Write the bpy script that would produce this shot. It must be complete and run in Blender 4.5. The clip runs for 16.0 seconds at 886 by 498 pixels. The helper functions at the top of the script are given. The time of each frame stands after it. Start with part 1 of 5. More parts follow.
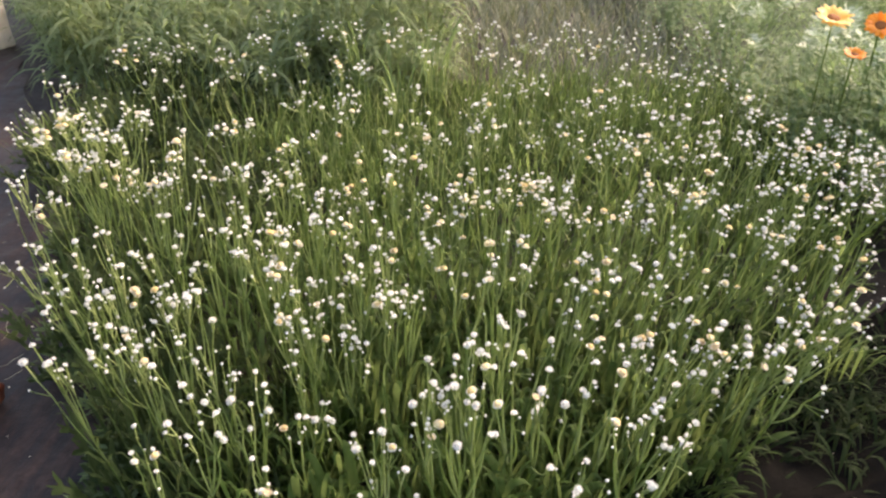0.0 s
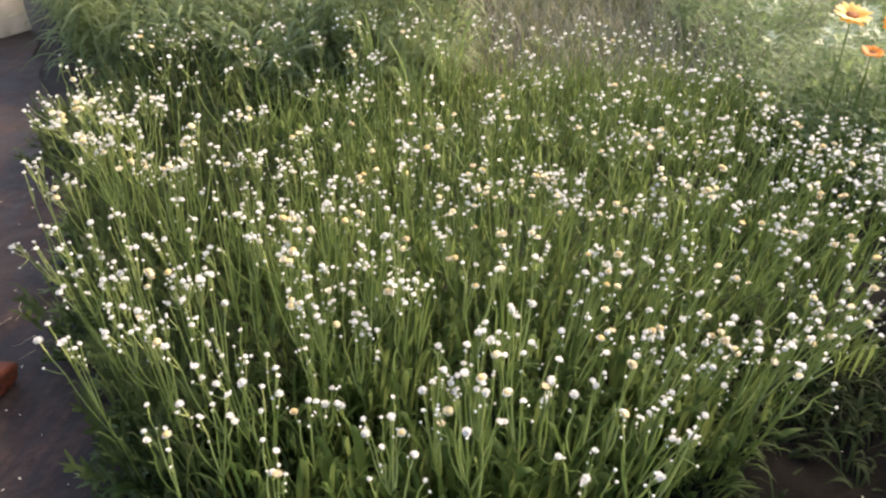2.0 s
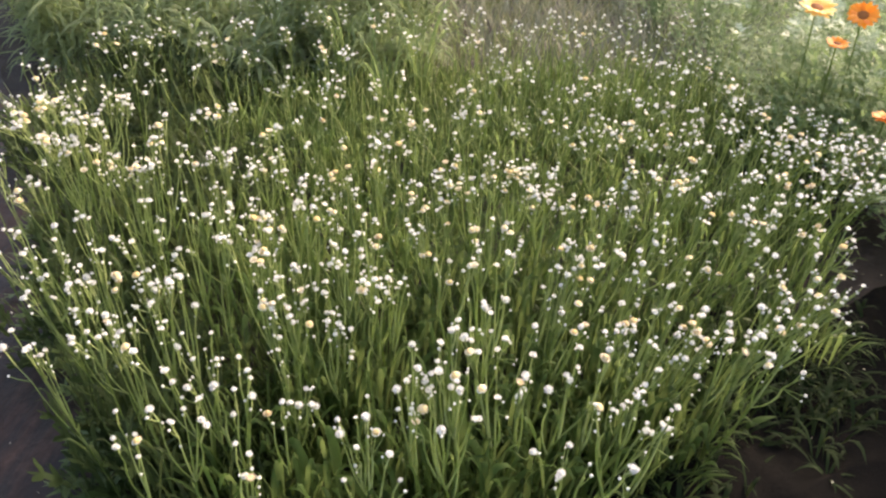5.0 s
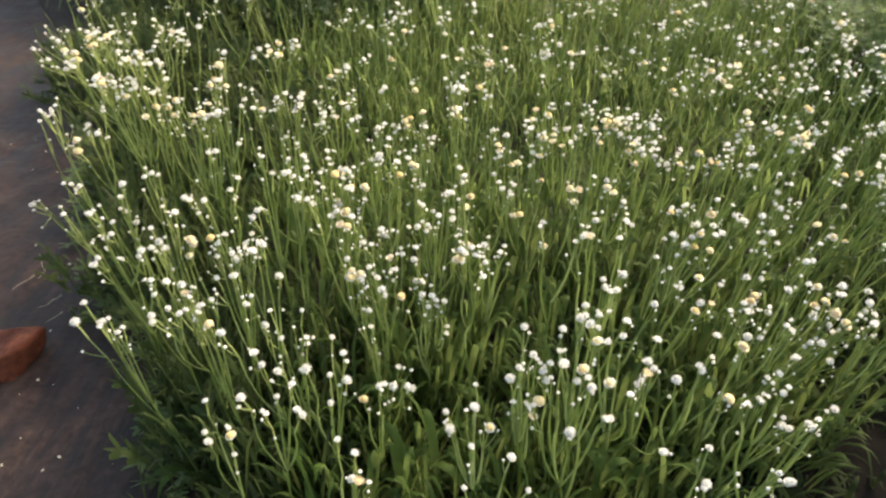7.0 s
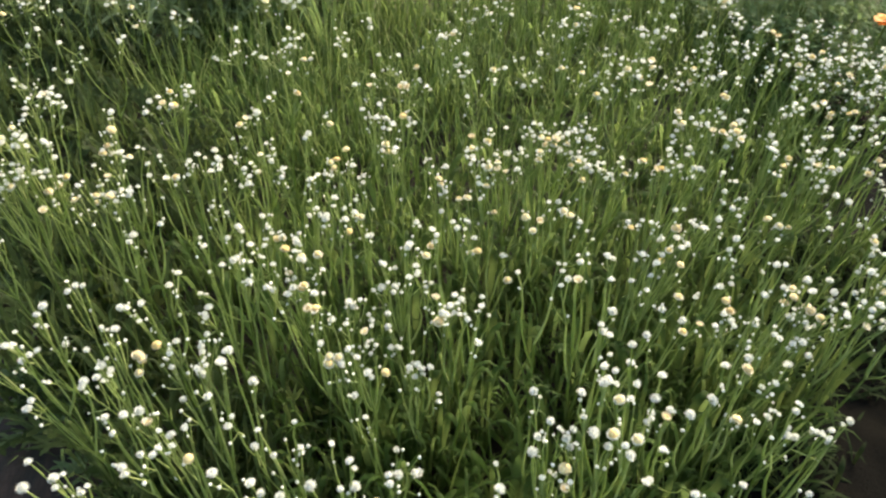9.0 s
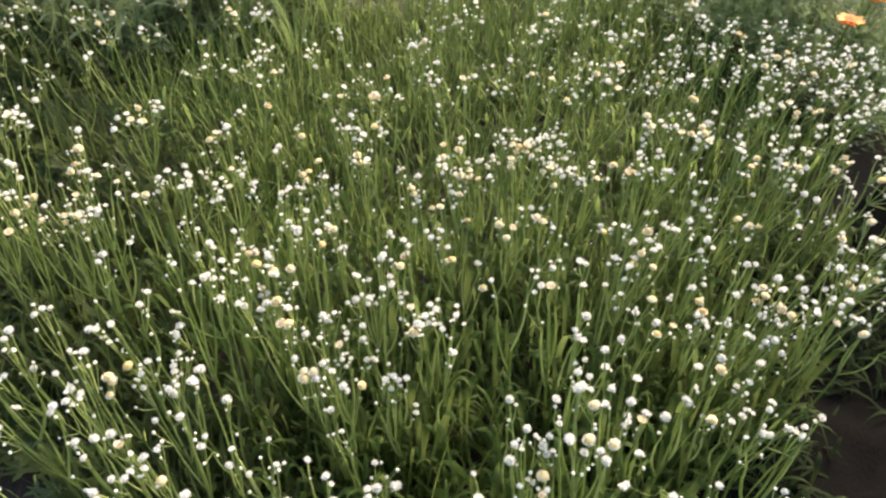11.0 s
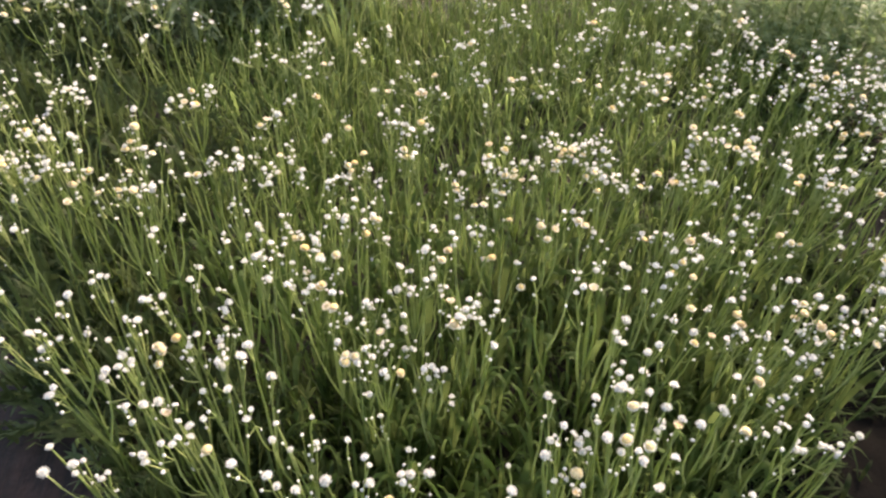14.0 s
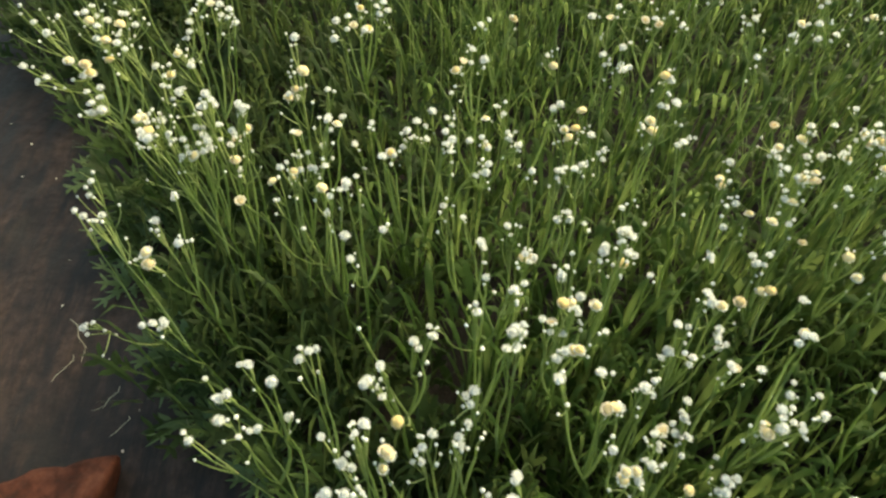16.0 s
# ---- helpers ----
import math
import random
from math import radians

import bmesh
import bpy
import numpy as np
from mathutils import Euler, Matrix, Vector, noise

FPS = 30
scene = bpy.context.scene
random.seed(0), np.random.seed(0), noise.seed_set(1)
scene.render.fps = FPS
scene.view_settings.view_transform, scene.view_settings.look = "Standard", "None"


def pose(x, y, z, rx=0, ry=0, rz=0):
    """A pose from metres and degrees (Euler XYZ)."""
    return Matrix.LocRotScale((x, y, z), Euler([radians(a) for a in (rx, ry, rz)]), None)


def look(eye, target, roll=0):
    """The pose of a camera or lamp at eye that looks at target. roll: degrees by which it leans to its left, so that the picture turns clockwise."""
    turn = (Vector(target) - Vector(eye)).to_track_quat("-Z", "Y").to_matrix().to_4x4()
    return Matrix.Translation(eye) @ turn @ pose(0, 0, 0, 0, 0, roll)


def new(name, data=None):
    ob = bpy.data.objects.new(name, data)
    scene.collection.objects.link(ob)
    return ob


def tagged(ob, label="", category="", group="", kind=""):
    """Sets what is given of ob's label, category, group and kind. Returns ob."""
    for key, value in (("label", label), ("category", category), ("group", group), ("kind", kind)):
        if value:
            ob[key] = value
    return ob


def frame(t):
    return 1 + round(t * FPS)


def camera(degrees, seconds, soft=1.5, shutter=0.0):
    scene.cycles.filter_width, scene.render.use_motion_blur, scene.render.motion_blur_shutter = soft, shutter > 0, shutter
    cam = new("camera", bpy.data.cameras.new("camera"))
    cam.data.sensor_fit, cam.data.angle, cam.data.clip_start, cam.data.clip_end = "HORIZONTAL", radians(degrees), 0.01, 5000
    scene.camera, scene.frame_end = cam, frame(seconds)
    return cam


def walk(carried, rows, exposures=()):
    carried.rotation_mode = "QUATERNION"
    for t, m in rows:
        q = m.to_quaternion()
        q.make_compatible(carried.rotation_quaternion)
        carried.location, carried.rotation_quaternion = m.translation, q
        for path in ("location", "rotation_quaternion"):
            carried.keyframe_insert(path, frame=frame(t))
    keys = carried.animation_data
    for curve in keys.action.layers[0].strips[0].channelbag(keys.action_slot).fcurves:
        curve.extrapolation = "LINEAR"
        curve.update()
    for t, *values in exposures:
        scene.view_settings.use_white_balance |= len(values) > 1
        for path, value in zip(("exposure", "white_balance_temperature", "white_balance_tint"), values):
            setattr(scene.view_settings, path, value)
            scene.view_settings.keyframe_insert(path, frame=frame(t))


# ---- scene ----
cam = camera(64.6, 16.0, soft=2.4, shutter=0.2)
PATH = [
    (0, (0.014, 0.032, 1.132), (-0.003, 1.758, 0.121), -0.2),
    (0.5, (0.012, 0.023, 1.128), (0.003, 1.756, 0.13), 0.4),
    (1, (0.006, 0.019, 1.127), (-0.018, 1.743, 0.112), 0.9),
    (1.5, (0.002, 0.02, 1.124), (-0.042, 1.737, 0.099), 0.9),
    (2, (0.007, 0.024, 1.125), (-0.033, 1.741, 0.099), 0.6),
    (2.5, (0.015, 0.031, 1.122), (0.038, 1.74, 0.083), 0.6),
    (3, (0.013, 0.031, 1.124), (0.054, 1.738, 0.083), 0.2),
    (5.5, (0.016, 0.031, 1.127), (0.028, 1.74, 0.088), 1.2),
    (6, (0.018, 0.041, 1.111), (-0.051, 1.728, 0.04), 0.7),
    (6.5, (-0.014, 0.068, 1.109), (-0.169, 1.709, -0.023), 0.7),
    (7, (-0.113, 0.175, 1.103), (-0.163, 1.772, -0.099), 0.1),
    (7.5, (-0.197, 0.284, 1.125), (-0.003, 1.789, -0.177), 0.1),
    (8, (-0.241, 0.331, 1.135), (0.094, 1.799, -0.181), 0.1),
    (8.5, (-0.254, 0.334, 1.145), (0.125, 1.821, -0.138), -0.4),
    (9, (-0.242, 0.325, 1.153), (0.031, 1.865, -0.093), -1.7),
    (9.5, (-0.224, 0.324, 1.153), (0.05, 1.861, -0.097), -2.1),
    (12, (-0.228, 0.328, 1.158), (0.126, 1.871, -0.064), -1.9),
    (12.5, (-0.225, 0.328, 1.157), (0.132, 1.871, -0.064), -1.7),
    (13, (-0.23, 0.328, 1.155), (0.124, 1.856, -0.086), -1.3),
    (13.5, (-0.247, 0.324, 1.156), (0.093, 1.857, -0.083), -0.3),
    (14, (-0.269, 0.311, 1.155), (0.001, 1.871, -0.068), 0.1),
    (14.5, (-0.298, 0.354, 1.146), (-0.082, 1.882, -0.126), 0.5),
    (15, (-0.349, 0.541, 1.123), (-0.264, 1.914, -0.329), -2.7),
    (15.5, (-0.386, 0.649, 1.134), (-0.416, 1.94, -0.393), -4.0),
    (16, (-0.498, 0.76, 1.145), (-0.438, 2.031, -0.398), -0.6),
]
EXPOSURES = [(0, 2.06, 7200, 21), (6.3, 2.10, 7250, 20), (7.5, 1.96, 7700, 4), (8.5, 1.93, 7450, 0), (9.5, 2.04, 7350, 7), (12, 2.09, 7350, 16), (13.5, 2.13, 7350, 19), (14.3, 1.97, 7400, 21), (15, 1.74, 7900, 2), (16, 1.74, 8000, -8)]
walk(cam, [(t, look(eye, target, roll)) for t, eye, target, roll in PATH], EXPOSURES)

# ---- daylight: hazy low sun ahead and to the right ----
SUN_AZIMUTH, SUN_HEIGHT = radians(50), radians(33)
world = bpy.data.worlds.new("hazy_sky")
scene.world = world
world.use_nodes = True
sky = world.node_tree.nodes.new("ShaderNodeTexSky")
sky.sky_type, sky.sun_disc = "NISHITA", False
sky.sun_elevation, sky.sun_rotation = SUN_HEIGHT, SUN_AZIMUTH
sky.air_density, sky.dust_density = 1.2, 4.0
backing = world.node_tree.nodes["Background"]
backing.inputs["Strength"].default_value = 0.15
world.node_tree.links.new(sky.outputs[0], backing.inputs["Color"])

sun = new("sun", bpy.data.lights.new("sun", "SUN"))
sun.data.energy, sun.data.angle, sun.data.color = 1.4, radians(12), (1.0, 0.90, 0.74)
toward = Vector((math.sin(SUN_AZIMUTH) * math.cos(SUN_HEIGHT), math.cos(SUN_AZIMUTH) * math.cos(SUN_HEIGHT), math.sin(SUN_HEIGHT)))
sun.matrix_world = look(toward * 20, (0, 0, 0))


# ---- materials ----
class Mat:
    """A node material with a Principled shader and short ways to add noise."""

    def __init__(self, name, rough=0.6, spec=0.3):
        self.m = bpy.data.materials.new(name)
        self.m.use_nodes = True
        self.tree = self.m.node_tree
        self.bsdf = self.tree.nodes["Principled BSDF"]
        self.bsdf.inputs["Roughness"].default_value = rough
        self.bsdf.inputs["Specular IOR Level"].default_value = spec

    def add(self, kind, **values):
        n = self.tree.nodes.new(kind)
        for key, value in values.items():
            n.inputs[key.replace("_", " ")].default_value = value
        return n

    def link(self, a, b):
        self.tree.links.new(a, b)

    def noise(self, scale, detail=4.0, rough=0.6):
        n = self.add("ShaderNodeTexNoise", Scale=scale, Detail=detail, Roughness=rough)
        self.link(self.add("ShaderNodeTexCoord").outputs["Object"], n.inputs["Vector"])
        return n.outputs["Fac"]

    def world_noise(self, scale, detail=4.0, rough=0.6):
        n = self.add("ShaderNodeTexNoise", Scale=scale, Detail=detail, Roughness=rough)
        self.link(self.add("ShaderNodeNewGeometry").outputs["Position"], n.inputs["Vector"])
        return n.outputs["Fac"]

    def ramp(self, fac, stops):
        r = self.tree.nodes.new("ShaderNodeValToRGB")
        while len(r.color_ramp.elements) < len(stops):
            r.color_ramp.elements.new(0.5)
        for e, (p, c) in zip(r.color_ramp.elements, stops):
            e.position, e.color = p, (*c, 1)
        self.link(fac, r.inputs["Fac"])
        return r.outputs["Color"]

    def mix(self, a, b, fac, blend="MIX"):
        n = self.tree.nodes.new("ShaderNodeMix")
        n.data_type, n.blend_type = "RGBA", blend
        for value, socket in ((fac, n.inputs["Factor"]), (a, n.inputs["A"]), (b, n.inputs["B"])):
            if hasattr(value, "is_linked"):
                self.link(value, socket)
            else:
                socket.default_value = value if isinstance(value, float) else (*value, 1)
        return n.outputs["Result"]

    def per_object(self):
        return self.add("ShaderNodeObjectInfo").outputs["Random"]

    def per_island(self):
        return self.add("ShaderNodeNewGeometry").outputs["Random Per Island"]

    def bump(self, fac, strength, distance):
        b = self.add("ShaderNodeBump", Strength=strength, Distance=distance)
        self.link(fac, b.inputs["Height"])
        self.link(b.outputs[0], self.bsdf.inputs["Normal"])

    def color(self, c):
        self.link(c, self.bsdf.inputs["Base Color"])
        return self

    def thin(self, c, share):
        """Lets light through a thin leaf or bract."""
        t = self.add("ShaderNodeBsdfTranslucent")
        self.link(c, t.inputs["Color"])
        s = self.add("ShaderNodeMixShader", Fac=share)
        self.link(self.bsdf.outputs[0], s.inputs[1])
        self.link(t.outputs[0], s.inputs[2])
        self.link(s.outputs[0], self.tree.nodes["Material Output"].inputs["Surface"])
        return self


def leaf_material(name, dark, light, tip, share=0.35, rough=0.6, scale=60.0):
    m = Mat(name, rough, 0.12)
    tone = m.ramp(m.per_island(), [(0.0, dark), (0.55, light), (1.0, tip)])
    blotch = m.ramp(m.world_noise(scale, 3.0), [(0.3, (0.65, 0.68, 0.6)), (0.7, (1.1, 1.08, 1.0))])
    c = m.mix(tone, blotch, 1.0, "MULTIPLY")
    m.color(c).bump(m.noise(240.0, 2.0), 0.25, 0.002)
    return m.thin(m.mix(c, (0.75, 1.0, 0.35), 0.3), share).m


def petal_material(name, dark, light, share=0.25, rough=0.55):
    m = Mat(name, rough, 0.25)
    tone = m.ramp(m.per_object(), [(0.0, dark), (0.6, light), (1.0, light)])
    vein = m.ramp(m.noise(4.5, 3.0), [(0.32, (0.74, 0.74, 0.71)), (0.6, (1.0, 1.0, 1.0))])
    c = m.mix(tone, vein, 1.0, "MULTIPLY")
    return m.color(c).thin(c, share).m


# STEM and STALK: darker and lighter greens for shaded lower, backlit upper stems.
STEM = leaf_material("winged_stem_green", (0.058, 0.094, 0.025), (0.098, 0.142, 0.044), (0.165, 0.215, 0.080), 0.36)
STALK = leaf_material("backlit_downy_stalk_green", (0.145, 0.19, 0.074), (0.22, 0.268, 0.115), (0.325, 0.365, 0.185), 0.40)
BLADE = leaf_material("narrow_leaf_green", (0.034, 0.066, 0.012), (0.058, 0.100, 0.020), (0.100, 0.150, 0.038), 0.38)
# Dark leaf green lowered further, for shade under the flower stems.
ROSETTE = leaf_material("shaded_basal_leaf_green", (0.014, 0.033, 0.005), (0.028, 0.056, 0.010), (0.056, 0.094, 0.021), 0.28)
# Dull leaf green lightened to stand for haze over the back rows.
TALL_LEAF = leaf_material("hazed_dull_lance_green", (0.13, 0.17, 0.092), (0.16, 0.20, 0.112), (0.20, 0.24, 0.14), 0.4)
GRASS = leaf_material("grass_blade_green", (0.06, 0.10, 0.035), (0.085, 0.135, 0.05), (0.14, 0.175, 0.085), 0.25)
BUSH = leaf_material("pale_cut_leaf_green", (0.125, 0.185, 0.10), (0.15, 0.215, 0.118), (0.185, 0.25, 0.148), 0.34)
SILVER = leaf_material("silvery_leaf", (0.30, 0.36, 0.27), (0.38, 0.44, 0.34), (0.46, 0.50, 0.42), 0.2)
# Weed green darkened well below leaf tone to hold the right edge's shade.
WEED = leaf_material("shade_darkened_weed_green", (0.006, 0.013, 0.003), (0.011, 0.022, 0.006), (0.022, 0.037, 0.011), 0.06, 0.85)
# Twig brown lightened in the same way for haze behind the bed.
DRY = leaf_material("hazed_dry_twig_brown", (0.125, 0.122, 0.092), (0.19, 0.183, 0.14), (0.28, 0.265, 0.21), 0.1, 0.8)
WHITE = petal_material("white_papery_bracts", (0.72, 0.72, 0.68), (0.81, 0.81, 0.78), 0.45)
CREAM = petal_material("aged_cream_bracts", (0.68, 0.59, 0.43), (0.79, 0.73, 0.59), 0.35)
GOLD = petal_material("golden_disc_florets", (0.74, 0.54, 0.21), (0.84, 0.68, 0.38), 0.2, 0.9)
TAN = petal_material("spent_tan_florets", (0.52, 0.38, 0.18), (0.70, 0.55, 0.31), 0.15, 0.85)
ORANGE = petal_material("orange_ray_petals", (0.80, 0.22, 0.015), (0.86, 0.30, 0.02), 0.3)
YELLOW = petal_material("golden_ray_petals", (0.85, 0.47, 0.08), (0.88, 0.58, 0.15), 0.3)
MAROON = petal_material("brown_orange_flower_disc", (0.16, 0.05, 0.015), (0.26, 0.09, 0.025), 0.05, 0.9)
# Olive weed green darkened to dim the left side of the bed.
DIMMED = leaf_material("dimmed_olive_weed_green", (0.010, 0.019, 0.005), (0.019, 0.034, 0.009), (0.036, 0.058, 0.018), 0.12)
LOBED = leaf_material("hairy_grey_green_leaf", (0.055, 0.082, 0.034), (0.088, 0.122, 0.055), (0.13, 0.165, 0.085), 0.2)
STRAW = leaf_material("bleached_straw", (0.38, 0.33, 0.25), (0.46, 0.41, 0.32), (0.55, 0.50, 0.42), 0.1, 0.8)


def soil_material():
    m = Mat("damp_brown_soil", 0.75, 0.3)
    c = m.ramp(m.world_noise(9.0, 8.0, 0.65), [(0.3, (0.012, 0.008, 0.0065)), (0.55, (0.027, 0.0185, 0.0145)), (0.8, (0.055, 0.039, 0.030))])
    c = m.mix(c, m.ramp(m.world_noise(160.0, 4.0, 0.7), [(0.3, (0.6, 0.6, 0.6)), (0.7, (1.25, 1.2, 1.15))]), 1.0, "MULTIPLY")
    m.color(c)
    m.bump(m.world_noise(70.0, 8.0, 0.7), 0.7, 0.012)
    return m.m


def film_material():
    """Black plastic mulch film, dusted with dried mud."""
    m = Mat("muddy_black_plastic_film", 0.5, 0.2)
    dirt = m.ramp(m.world_noise(3.2, 9.0, 0.68), [(0.34, (0, 0, 0)), (0.52, (1, 1, 1))])
    long = m.tree.nodes.new("ShaderNodeMapping")
    long.inputs["Rotation"].default_value = (0, 0, radians(-32))
    long.inputs["Scale"].default_value = (24.0, 3.5, 1.0)
    m.link(m.add("ShaderNodeNewGeometry").outputs["Position"], long.inputs["Vector"])
    grain = m.add("ShaderNodeTexNoise", Scale=1.0, Detail=8.0, Roughness=0.7)
    m.link(long.outputs[0], grain.inputs["Vector"])
    streak = m.ramp(grain.outputs["Fac"], [(0.4, (0.05, 0.05, 0.05)), (0.6, (1, 1, 1))])
    cover = m.mix(dirt, streak, 1.0, "MULTIPLY")
    mud = m.ramp(m.world_noise(48.0, 6.0), [(0.3, (0.020, 0.0115, 0.0088)), (0.72, (0.072, 0.044, 0.0335))])
    m.color(m.mix((0.0085, 0.0060, 0.0052), mud, cover))
    rough = m.ramp(cover, [(0.0, (0.55, 0.55, 0.55)), (1.0, (0.8, 0.8, 0.8))])
    m.link(rough, m.bsdf.inputs["Roughness"])
    m.bump(m.mix(m.world_noise(18.0, 7.0, 0.6), grain.outputs["Fac"], 0.5), 0.6, 0.014)
    return m.m


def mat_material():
    """Black woven weed mat, its colour lowered further for the shade on it."""
    m = Mat("shade_blackened_weed_mat", 0.95, 0.03)
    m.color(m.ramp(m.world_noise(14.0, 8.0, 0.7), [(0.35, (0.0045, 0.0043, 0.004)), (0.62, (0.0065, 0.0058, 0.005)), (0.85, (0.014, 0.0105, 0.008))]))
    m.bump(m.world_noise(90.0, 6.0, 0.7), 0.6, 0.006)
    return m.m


def brick_material():
    m = Mat("wet_terracotta_brick", 0.6, 0.15)
    c = m.ramp(m.noise(24.0, 9.0, 0.72), [(0.3, (0.025, 0.010, 0.006)), (0.46, (0.085, 0.023, 0.011)), (0.6, (0.16, 0.048, 0.025)), (0.8, (0.22, 0.095, 0.058))])
    stain = m.ramp(m.noise(5.0, 4.0), [(0.42, (1, 1, 1)), (0.62, (0.4, 0.36, 0.34))])
    m.color(m.mix(c, stain, 1.0, "MULTIPLY"))
    m.bump(m.noise(90.0, 9.0, 0.75), 1.0, 0.010)
    return m.m


def block_material():
    m = Mat("weathered_cream_concrete", 0.85, 0.2)
    c = m.ramp(m.noise(7.0, 7.0), [(0.3, (0.36, 0.32, 0.26)), (0.7, (0.60, 0.55, 0.47))])
    m.color(c)
    m.bump(m.noise(90.0, 6.0), 0.4, 0.004)
    return m.m


SOIL, FILM, MAT, BRICK, BLOCK = soil_material(), film_material(), mat_material(), brick_material(), block_material()


# ---- mesh helpers ----
class Shape:
    """Collects vertices and faces of tubes, blades and discs for one mesh."""

    def __init__(self):
        self.v, self.f, self.k = [], [], []

    def tube(self, points, radii, sides=4, slot=0, flat=1.0):
        points = [Vector(p) for p in points]
        first = len(self.v)
        for i, p in enumerate(points):
            along = (points[min(i + 1, len(points) - 1)] - points[max(i - 1, 0)]).normalized()
            a = along.cross(Vector((0.31, 0.95, 0.05))).normalized()
            b = along.cross(a)
            for s in range(sides):
                w = 2 * math.pi * s / sides
                self.v.append(p + radii[i] * (a * math.cos(w) + b * math.sin(w) * flat))
        for i in range(len(points) - 1):
            for s in range(sides):
                q, r = first + i * sides + s, first + i * sides + (s + 1) % sides
                self.f.append((q, r, r + sides, q + sides))
                self.k.append(slot)
        return self

    def blade(self, points, widths, side, fold=0.0, slot=0):
        """A leaf along points; fold lifts its two halves about the midrib."""
        side = Vector(side).normalized()
        points = [Vector(p) for p in points]
        first = len(self.v)
        for i, (p, w) in enumerate(zip(points, widths)):
            along = (points[min(i + 1, len(points) - 1)] - points[max(i - 1, 0)]).normalized()
            up = side.cross(along)
            if fold:
                self.v += [p - side * w + up * fold * w, p, p + side * w + up * fold * w]
            else:
                self.v += [p - side * w, p + side * w]
        n = 3 if fold else 2
        for i in range(len(points) - 1):
            for s in range(n - 1):
                q = first + i * n + s
                self.f.append((q, q + 1, q + n + 1, q + n))
                self.k.append(slot)
        return self

    def dome(self, centre, radius, height, rings=3, sides=10, slot=0, sink=0.0, grain=0.0, seed=0):
        rnd = random.Random(seed)
        first = len(self.v)
        for r in range(rings):
            a = (math.pi / 2) * r / rings
            for s in range(sides):
                w = 2 * math.pi * s / sides
                k = radius * math.cos(a) * (1 + grain * (rnd.random() - 0.5))
                self.v.append(Vector(centre) + Vector((k * math.cos(w), k * math.sin(w), height * math.sin(a) * (1 + grain * (rnd.random() - 0.5)))))
        self.v.append(Vector(centre) + Vector((0, 0, height - sink)))
        top = len(self.v) - 1
        for r in range(rings):
            for s in range(sides):
                q, t = first + r * sides + s, first + r * sides + (s + 1) % sides
                self.f.append((q, t, t + sides, q + sides) if r < rings - 1 else (q, t, top))
                self.k.append(slot)
        return self

    def mesh(self, name, *materials, smooth=True):
        me = bpy.data.meshes.new(name)
        me.from_pydata(self.v, [], self.f)
        for m in materials:
            me.materials.append(m)
        me.polygons.foreach_set("material_index", self.k)
        me.polygons.foreach_set("use_smooth", [smooth] * len(self.f))
        return me


def part(name, mesh, parent, m=None, label="", kind=""):
    """One mesh as a part of a thing, or of a part."""
    ob = new(name, mesh)
    ob.parent = parent
    if m is not None:
        ob.matrix_basis = m
    return tagged(ob, label, kind=kind)


def thing(name, x, y, z, label, category, group="", turn=0.0):
    ob = new(name)
    ob.empty_display_size = 0.05
    ob.matrix_basis = pose(x, y, z, 0, 0, turn)
    return tagged(ob, label, category, group)


def bend(a, b, c, n):
    """Points on the curve from a to c drawn towards b."""
    a, b, c = Vector(a), Vector(b), Vector(c)
    return [a * (1 - t) ** 2 + b * 2 * t * (1 - t) + c * t * t for t in (i / n for i in range(n + 1))]


def lift(x, y):
    """The ground's small unevenness."""
    return 0.014 * noise.noise(Vector((x * 2.3, y * 2.3, 0))) + 0.006 * noise.noise(Vector((x * 9, y * 9, 3)))


# ---- ground ----
def left_edge(y):
    """The bed's edge beside the brick."""
    return -0.07 - 0.635 * y + 0.05 * noise.noise(Vector((0, y * 3, 7)))


def right_edge(y):
    """The bed's edge on the shaded side."""
    return 0.02 + 0.62 * y + 0.05 * noise.noise(Vector((4, y * 3, 7)))


def ground():
    n = 190
    axis = [math.sinh(5.6 * (i / n * 2 - 1)) / math.sinh(5.6) * 160 for i in range(n + 1)]
    s = Shape()
    s.v = [Vector((x, y + 1.4, lift(x, y + 1.4) - (0.0 if abs(x) + abs(y) < 30 else 0.05))) for y in axis for x in axis]
    for j in range(n):
        for i in range(n):
            q = j * (n + 1) + i
            s.f.append((q, q + 1, q + n + 2, q + n + 1))
            s.k.append(0)
    tagged(new("ground", s.mesh("ground", SOIL)), "damp dark brown garden soil with crumbs", "ground", kind="structure")


